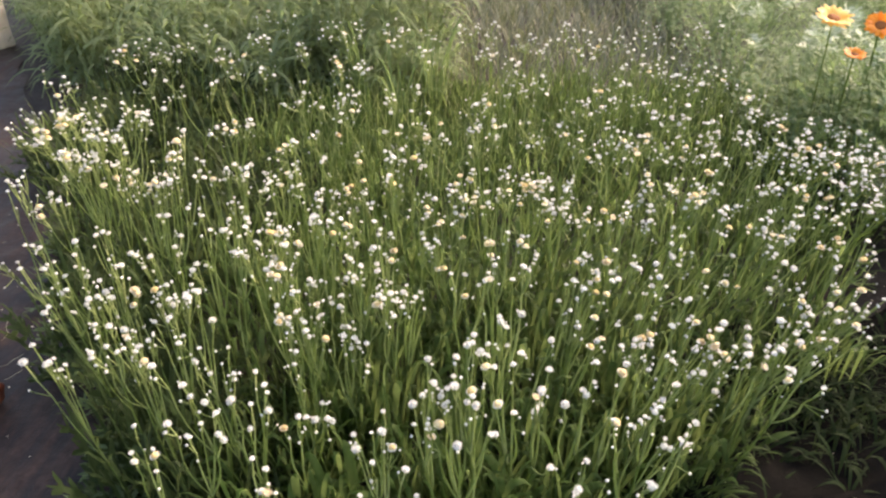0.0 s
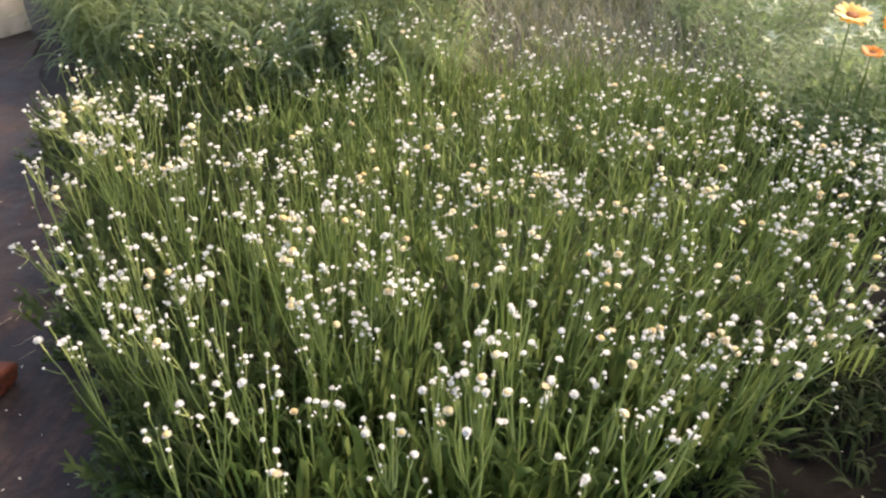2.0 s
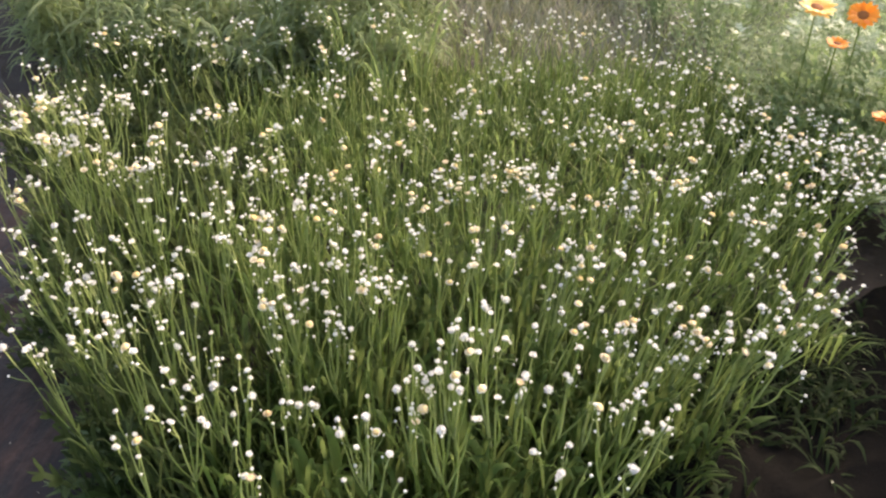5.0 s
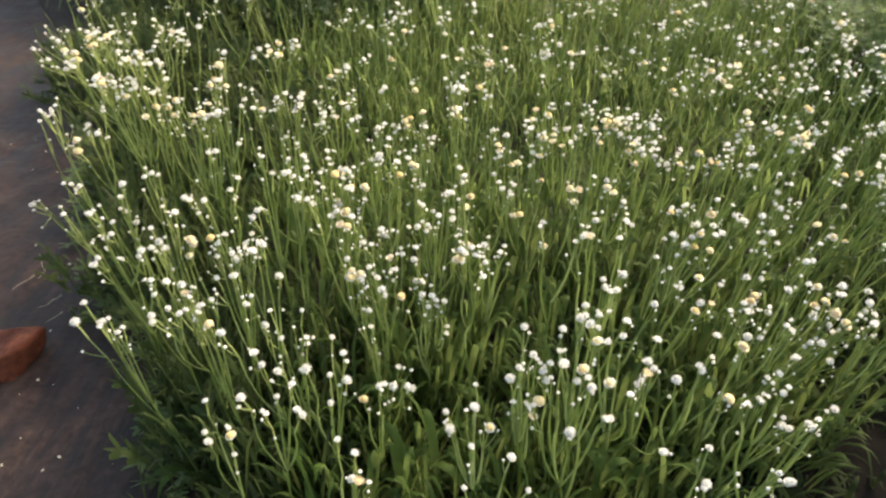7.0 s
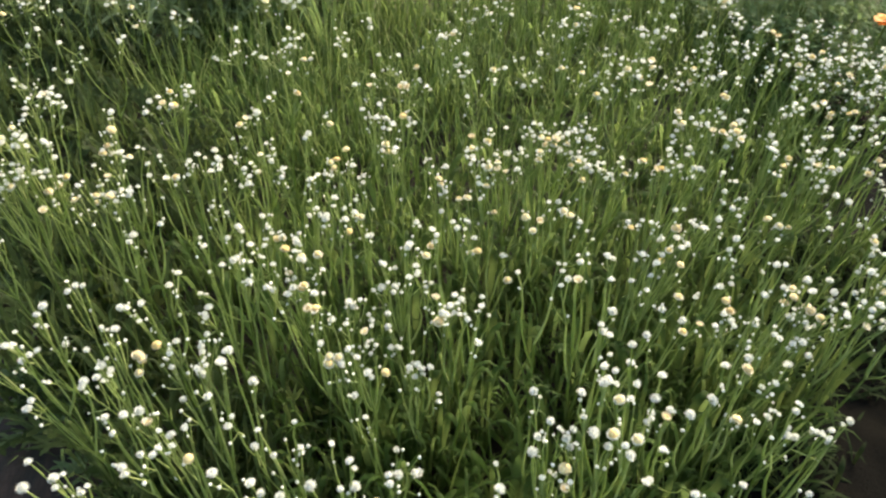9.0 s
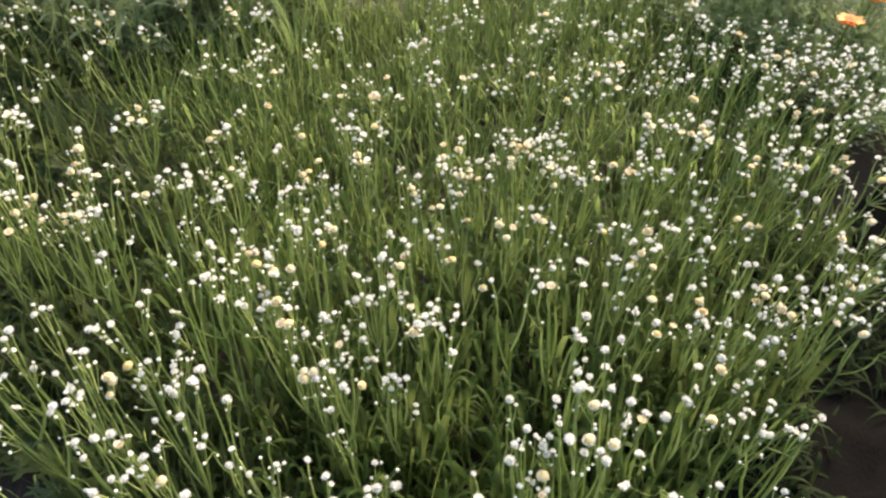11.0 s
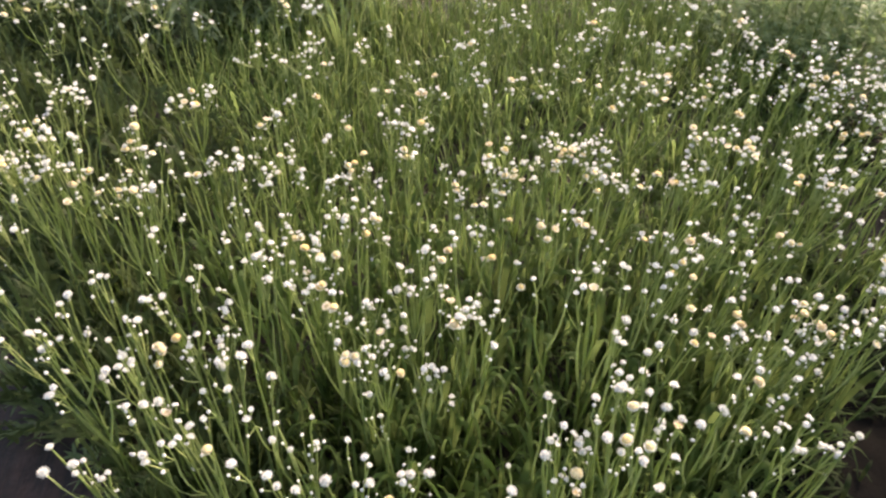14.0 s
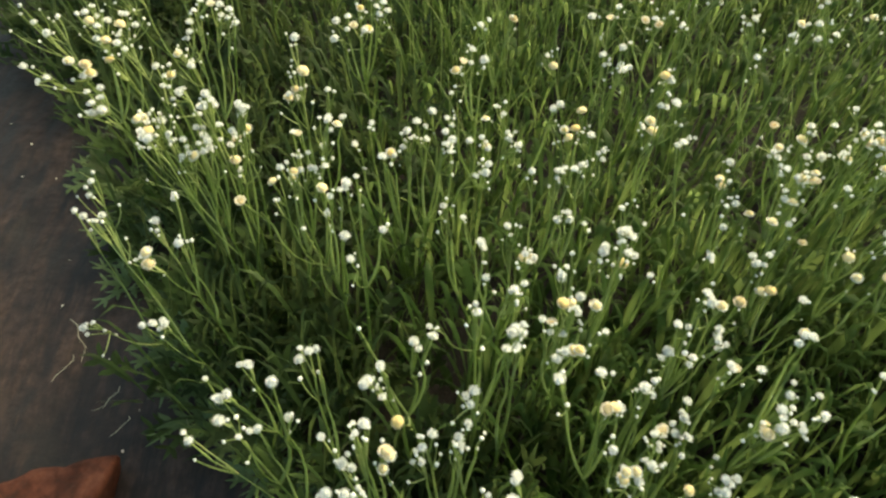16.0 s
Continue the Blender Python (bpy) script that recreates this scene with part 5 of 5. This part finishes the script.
def leafy_mass(seed):
    """A whole plant in one mesh, for the rows farther back."""
    rnd = random.Random(seed)
    s = Shape()
    for k in range(6):
        pts = leafy_stem(rnd, 0.55)
        s.tube(pts, [0.005, 0.0048, 0.0045, 0.004, 0.0035, 0.003, 0.002], 4)
        for i in range(24):
            t = 0.05 + 0.94 * i / 23
            p = pts[int(t * 6)].lerp(pts[min(int(t * 6) + 1, 6)], t * 6 % 1)
            w, n, k2 = i * 2.4 + rnd.uniform(-0.5, 0.5), rnd.uniform(0.13, 0.24), rnd.uniform(0.006, 0.0095)
            up = rnd.uniform(0.0, 0.10)
            out = Vector((math.cos(w), math.sin(w), 0))
            leaf = bend(p, p + out * n * 0.5 + Vector((0, 0, up * 1.3 + 0.02)), p + out * n + Vector((0, 0, up - rnd.uniform(0.02, 0.12))), 5)
            s.blade(leaf, [k2 * j for j in (0.35, 0.85, 1.0, 0.85, 0.5, 0.05)], (-math.sin(w), math.cos(w), rnd.uniform(-0.3, 0.3)), 0.25)
    return s.mesh("leafy_mass", TALL_LEAF)


MASSES = [leafy_mass(340 + i) for i in range(6)]


def far_leafy_plant(x, y, size, seed):
    rnd = random.Random(seed)
    plant = thing("leafy_plant", x, y, lift(x, y) - 0.004, LEAFY_LABEL, "plant", "leafy plants behind the bed", rnd.uniform(0, 360))
    part("foliage", rnd.choice(MASSES), plant, Matrix.Diagonal((size, size, size, 1)), kind="stuff")


def grass_clump(x, y, seed, tall=0.6):
    rnd = random.Random(seed)
    clump = thing("grass_clump", x, y, lift(x, y) - 0.004, "clump of long arching green grass blades", "grass", "grass clumps behind the bed")
    for i in range(17):
        w, n = rnd.uniform(0, 6.28), tall * rnd.uniform(0.6, 1.1)
        out = n * rnd.uniform(0.25, 0.9)
        a = Vector((rnd.uniform(-0.03, 0.03), rnd.uniform(-0.03, 0.03), 0))
        b = a + Vector((out * 0.35 * math.cos(w), out * 0.35 * math.sin(w), n * 1.15))
        c = a + Vector((out * math.cos(w), out * math.sin(w), n * rnd.uniform(0.55, 0.95)))
        k = rnd.uniform(0.003, 0.0065)
        s = Shape().blade(bend(a, b, c, 9), [k * j for j in (0.8, 1, 1, 1, 0.95, 0.9, 0.8, 0.6, 0.4, 0.05)], (-math.sin(w), math.cos(w), 0.2), 0.2)
        part("grass_blade", s.mesh("grass_blade", GRASS), clump)


def twigs():
    """Dry grey-brown weeds in the gap behind the bed."""
    rnd = random.Random(71)
    s = Shape()
    for i in range(7000):
        x, y = rnd.uniform(-0.4, 1.6), rnd.uniform(3.25, 6.6)
        h, w = rnd.uniform(0.02, 0.16), rnd.uniform(0, 6.28)
        a = Vector((x, y, lift(x, y)))
        c = a + Vector((math.cos(w) * h * 0.6, math.sin(w) * h * 0.6, h))
        s.blade(bend(a, a.lerp(c, 0.4) + Vector((0, 0, h * 0.3)), c, 3), [0.003, 0.0055, 0.004, 0.0004], (-math.sin(w), math.cos(w), 0))
    tagged(new("dry_weeds", s.mesh("dry_weeds", DRY)), "dry grey-brown weeds on bare soil", "weeds", kind="stuff")


rng = random.Random(5)
for i in range(11):
    leafy_plant(-1.50 + i * 0.135 + rng.uniform(-0.05, 0.05), 3.36 + rng.uniform(-0.12, 0.12), rng.uniform(0.34, 0.44), 400 + i)
for row in range(7):
    for i in range(14):
        fx = -2.45 - 0.25 * row + i * (0.185 + 0.01 * row) + rng.uniform(-0.08, 0.08)
        fy = 3.62 + row * 0.42 + rng.uniform(-0.14, 0.14)
        if -0.57 * fy < fx < 0.15 + 0.03 * row:
            far_leafy_plant(fx, fy, rng.uniform(0.85, 1.2), 430 + row * 20 + i)
for i, (gx, gy) in enumerate(((-0.20, 2.95), (-0.05, 3.15), (-0.38, 3.22))):
    grass_clump(gx, gy, 520 + i, 0.44 + 0.03 * (i % 3))
twigs()


# ---- daisy bushes with orange flowers ----
def bush_mass(seed):
    rnd = random.Random(seed)
    s = Shape()
    for i in range(560):
        w, r = rnd.uniform(0, 6.28), 0.24 * math.sqrt(rnd.random())
        h = rnd.uniform(0.06, 0.42) * (1 - 0.6 * (r / 0.26) ** 2) + 0.03
        base = Vector((r * math.cos(w), r * math.sin(w), h))
        v = w + rnd.uniform(-1.2, 1.2)
        cut_leaf(s, base, (math.cos(v), math.sin(v), rnd.uniform(-0.1, 1.3)), rnd.uniform(0.022, 0.048), rnd.uniform(0.004, 0.007), rnd)
    for i in range(22):
        w, r = rnd.uniform(0, 6.28), rnd.uniform(0.02, 0.18)
        tip = Vector((r * math.cos(w), r * math.sin(w), rnd.uniform(0.2, 0.42)))
        s.tube(bend((0, 0, 0), (tip.x * 0.3, tip.y * 0.3, tip.z * 0.6), tip, 3), [0.003, 0.0025, 0.002, 0.0012], 3)
    return s.mesh("bush_foliage", BUSH)


def silver_sprig(seed):
    rnd = random.Random(seed)
    s = Shape()
    for i in range(12):
        w = i * 2.4
        cut_leaf(s, Vector((0, 0, 0.004 * i)), (math.cos(w), math.sin(w), 0.3 + 0.06 * i), rnd.uniform(0.045, 0.07), rnd.uniform(0.009, 0.013), rnd)
    return s.mesh("silver_sprig", SILVER)


BUSHES = [bush_mass(600 + i) for i in range(6)]
SPRIGS = [silver_sprig(620 + i) for i in range(3)]


def daisy_bush(x, y, seed, size=1.0):
    rnd = random.Random(seed)
    bush = thing("daisy_bush", x, y, lift(x, y) - 0.004, "pale green daisy bush with finely cut leaves", "bush", "daisy bushes beside the bed")
    part("foliage", rnd.choice(BUSHES), bush, pose(0, 0, 0, 0, 0, rnd.uniform(0, 360)) @ Matrix.Diagonal((size, size, size * rnd.uniform(0.85, 1.1), 1)), kind="stuff")
    for i in range(rnd.choice((1, 1, 2, 2))):
        w, r = rnd.uniform(0, 6.28), rnd.uniform(0.0, 0.15)
        part("silver_sprig", rnd.choice(SPRIGS), bush, pose(r * math.cos(w), r * math.sin(w), 0.36 * size, rnd.uniform(-25, 25), rnd.uniform(-25, 25), rnd.uniform(0, 360)), "silvery grey-green leaf tuft")


def daisy(x, y, z, width, petals, tilt, turn, label, foot):
    """A large daisy on its stalk: two rings of ray petals round a dark domed disc."""
    rnd = random.Random(round(x * 613 + y * 271))
    flower = thing("orange_daisy", foot[0], foot[1], lift(*foot) - 0.004, label, "flower", "orange daisies over the bushes")
    top = Vector((x - foot[0], y - foot[1], z))
    part("stalk", Shape().tube(bend((0, 0, 0), (top.x * 0.2, top.y * 0.2, z * 0.7), top, 7), [0.0028] * 7 + [0.0024], 5).mesh("stalk", STEM), flower)
    seat = Matrix.Translation(top) @ pose(0, 0, 0, tilt, 0, turn)
    for ring, count, lean in ((0, 14, 8), (1, 13, 20)):
        for i in range(count):
            w = 360 * (i + 0.5 * ring + rnd.uniform(-0.15, 0.15)) / count
            n, k = width * 0.5 * rnd.uniform(0.62, 0.74), width * 0.085
            a = radians(lean + rnd.uniform(-8, 8))
            b = width * 0.13
            pts = [Vector((b, 0, 0)), Vector((b + n * 0.4 * math.cos(a), 0, n * 0.4 * math.sin(a) + 0.002)), Vector((b + n * 0.75 * math.cos(a), 0, n * 0.75 * math.sin(a))), Vector((b + n, 0, n * math.sin(a) * 0.85))]
            part("petal", Shape().blade(pts, [k * 0.45, k, k * 0.9, k * 0.25], (0, 1, 0), 0.18).mesh("petal", petals), flower, seat @ pose(0, 0, 0.001 + 0.0015 * ring, 0, 0, w))
    part("disc", Shape().dome((0, 0, 0), width * 0.19, width * 0.08, 4, 14, 0, 0.002, 0.25, 3).mesh("disc", MAROON), flower, seat, "brown-orange disc")
    part("calyx", Shape().dome((0, 0, 0), width * 0.16, -width * 0.12, 3, 10).mesh("calyx", BUSH), flower, seat)


rng = random.Random(9)
for row in range(13):
    by = 1.75 + row * 0.36
    bx = 1.47 + max(0.0, 2.2 - by) * 0.25 + rng.uniform(-0.12, 0.12) * (by > 2.8)
    for col in range(9):
        px, py = bx + col * 0.33 + rng.uniform(-0.1, 0.1), by + rng.uniform(-0.12, 0.12)
        if px < 0.75 * py + 1.0:
            daisy_bush(px, py, 700 + row * 20 + col, rng.uniform(0.85, 1.15))
daisy(1.332, 2.519, 0.60, 0.13, YELLOW, 22, 10, "golden yellow daisy with a brown-orange centre", (1.38, 2.59))
daisy(1.438, 2.414, 0.60, 0.105, ORANGE, 40, -20, "deep orange daisy with a brown centre", (1.49, 2.48))
daisy(1.337, 2.339, 0.52, 0.075, ORANGE, 16, 0, "small orange daisy over pale bush leaves", (1.38, 2.41))
daisy(1.37, 2.02, 0.39, 0.085, ORANGE, 4, 40, "orange daisy low among pale bush leaves", (1.39, 2.07))
daisy(1.485, 2.082, 0.425, 0.085, ORANGE, 12, 15, "orange daisy over pale bush leaves", (1.51, 2.14))
daisy(1.478, 1.973, 0.42, 0.07, ORANGE, 10, 80, "golden orange daisy over pale bush leaves", (1.53, 1.99))
# Unseen bushes, added out of view to cast shade on the right corner.
for i, (bx, by) in enumerate(((1.58, 1.66), (1.60, 1.42), (1.70, 1.18), (1.62, 0.92), (1.45, 0.66), (1.95, 1.40), (1.90, 0.95))):
    daisy_bush(bx, by, 980 + i, 1.35 if i < 2 else 1.9)
daisy_bush(1.47, 2.58, 991, 1.3)
daisy_bush(1.58, 2.45, 992, 1.3)
daisy_bush(1.46, 2.78, 993, 1.2)
daisy_bush(1.48, 2.38, 994, 1.05)
daisy_bush(1.54, 2.20, 995, 1.2)
for i, (bx, by) in enumerate(((1.56, 2.08), (1.68, 1.92), (1.62, 2.62), (1.52, 2.95), (1.66, 2.15))):
    daisy_bush(bx, by, 1030 + i, 1.05 + 0.1 * (i > 1))


# ---- small things on the ground ----
def brick():
    """A broken red brick with worn edges and chipped corners, lying flat on the film."""
    bm = bmesh.new()
    bmesh.ops.create_cube(bm, size=2.0)
    bmesh.ops.subdivide_edges(bm, edges=bm.edges[:], cuts=13, use_grid_fill=True)
    for v in bm.verts:
        p = v.co
        p /= (abs(p.x) ** 9 + abs(p.y) ** 9 + abs(p.z) ** 9) ** (1 / 9)
        x, y, z = p.x * 0.128, p.y * 0.062, p.z * 0.033
        # one end is broken off aslant, and a corner is chipped
        x -= max(0.0, x - 0.03) * (0.35 - 4.5 * y)
        chip = x * 0.8 - y * 1.3 + z * 0.7 - 0.115
        if chip > 0:
            x, y, z = x - chip * 0.5, y + chip * 0.5, z - chip * 0.5
        p = Vector((x, y, z))
        p += Vector((noise.noise(p * 19), noise.noise(p * 19 + Vector((9, 0, 0))), noise.noise(p * 19 + Vector((0, 9, 0))))) * 0.010
        p += Vector((noise.noise(p * 70), noise.noise(p * 70 + Vector((9, 0, 0))), noise.noise(p * 70 + Vector((0, 9, 0))))) * 0.0025
        v.co = p
    me = bpy.data.meshes.new("broken_brick")
    bm.to_mesh(me)
    bm.free()
    me.materials.append(BRICK)
    me.polygons.foreach_set("use_smooth", [True] * len(me.polygons))
    ob = tagged(new("broken_brick", me), "broken red-brown brick lying on muddy film", "brick")
    ob.matrix_basis = pose(-1.110, 1.176, 0.030, 2, -3, 12)


def cream_block():
    bm = bmesh.new()
    bmesh.ops.create_cube(bm, size=1.0)
    bmesh.ops.scale(bm, vec=(0.5, 0.30, 0.36), verts=bm.verts)
    bmesh.ops.bevel(bm, geom=bm.edges[:], offset=0.012, segments=2, affect="EDGES")
    bmesh.ops.subdivide_edges(bm, edges=bm.edges[:], cuts=2, use_grid_fill=True)
    for v in bm.verts:
        v.co += Vector((noise.noise(v.co * 9), noise.noise(v.co * 9 + Vector((5, 0, 0))), noise.noise(v.co * 9 + Vector((0, 5, 0))))) * 0.008
    me = bpy.data.meshes.new("concrete_block")
    bm.to_mesh(me)
    bm.free()
    me.materials.append(BLOCK)
    ob = tagged(new("concrete_block", me), "pale cream concrete block at the path's end", "block")
    ob.matrix_basis = pose(-3.02, 4.43, 0.175, 0, 0, -10)


def straw(x, y, length, turn, seed):
    rnd = random.Random(seed)
    n = length
    pts = [Vector((0, 0, 0.030)), Vector((n * 0.25, 0.004, 0.034)), Vector((n * 0.5, -0.008, 0.031)), Vector((n * 0.8, -0.02 * rnd.random() - 0.006, 0.029)), Vector((n, -0.03, 0.027))]
    ob = new("dry_straw", Shape().tube(pts, [0.0005, 0.0006, 0.0006, 0.0005, 0.0003], 5).mesh("dry_straw", STRAW))
    ob.matrix_basis = pose(x, y, lift(x, y), 0, 0, turn)
    tagged(ob, "thin dry straw lying on the muddy ground", "straw", "straws on the path")


def weed(x, y, size, seed, broad=0.08):
    """A low weed with the shade put into its colour: broad leaves spreading from one root."""
    rnd = random.Random(seed)
    plant = thing("shade_weed", x, y, lift(x, y), "low green weed at the edge of the bed, darkened for shade", "weed", "weeds beside the bed", rnd.uniform(0, 360))
    for i in range(12):
        n, w = size * rnd.uniform(0.6, 1.2), size * rnd.uniform(0.45 * broad, broad)
        up = n * rnd.uniform(0.2, 0.8)
        pts = bend((0, 0, 0.005), (n * 0.45, 0, up * 1.4), (n, rnd.uniform(-0.02, 0.02), up * 0.6), 6)
        s = Shape().blade(pts, [w * k for k in (0.25, 0.6, 0.95, 1, 0.8, 0.45, 0.05)], (0, 1, 0), 0.22)
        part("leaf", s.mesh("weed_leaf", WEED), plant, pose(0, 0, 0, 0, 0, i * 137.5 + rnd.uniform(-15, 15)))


def lobed_weed(x, y, size, seed):
    rnd = random.Random(seed)
    plant = thing("path_weed", x, y, lift(x, y) + 0.006, "low grey-green weed with lobed leaves on the film", "weed", "weeds beside the path", rnd.uniform(0, 360))
    for i in range(8):
        s = Shape()
        cut_leaf(s, Vector((0, 0, 0.004)), (1, rnd.uniform(-0.2, 0.2), rnd.uniform(0.25, 0.9)), size * rnd.uniform(0.7, 1.2), size * rnd.uniform(0.14, 0.2), rnd)
        part("leaf", s.mesh("lobed_leaf", LOBED), plant, pose(0, 0, 0, 0, 0, i * 137.5 + rnd.uniform(-15, 15)))


def fallen_bracts():
    rnd = random.Random(13)
    s = Shape()
    for i in range(130):
        side = rnd.random() < 0.55
        y = rnd.uniform(0.6, 2.2)
        x = left_edge(y) - rnd.uniform(0.02, 0.5) if side else right_edge(y) + rnd.uniform(0.0, 0.6)
        w, k = rnd.uniform(0, 6.28), rnd.uniform(0.0012, 0.004)
        p = Vector((x, y, lift(x, y) + 0.034))
        way = Vector((math.cos(w), math.sin(w), 0.15)) * k
        s.blade([p - way, p + Vector((0, 0, k * 0.5)), p + way], [k * 0.4, k * 0.7, k * 0.2], (-math.sin(w), math.cos(w), 0))
    tagged(new("fallen_bracts", s.mesh("fallen_bracts", CREAM)), "scattered pale fallen bracts and chaff", "litter", kind="stuff")


brick()
cream_block()
straw(-1.178, 1.55, 0.10, -48, 1)
straw(-1.15, 1.47, 0.05, -85, 2)
straw(-1.05, 1.40, 0.05, -100, 3)
straw(-0.93, 1.33, 0.05, -25, 4)
straw(-1.02, 1.34, 0.03, -80, 5)
fallen_bracts()
rng = random.Random(31)
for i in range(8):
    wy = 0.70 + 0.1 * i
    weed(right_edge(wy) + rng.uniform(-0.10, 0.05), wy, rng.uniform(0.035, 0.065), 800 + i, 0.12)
for i in range(20):
    wy = 0.80 + 0.06 * i
    lobed_weed(left_edge(wy) + rng.uniform(0.02, 0.12), wy, rng.uniform(0.06, 0.12), 840 + i)
weed(0.80, 0.98, 0.07, 860)
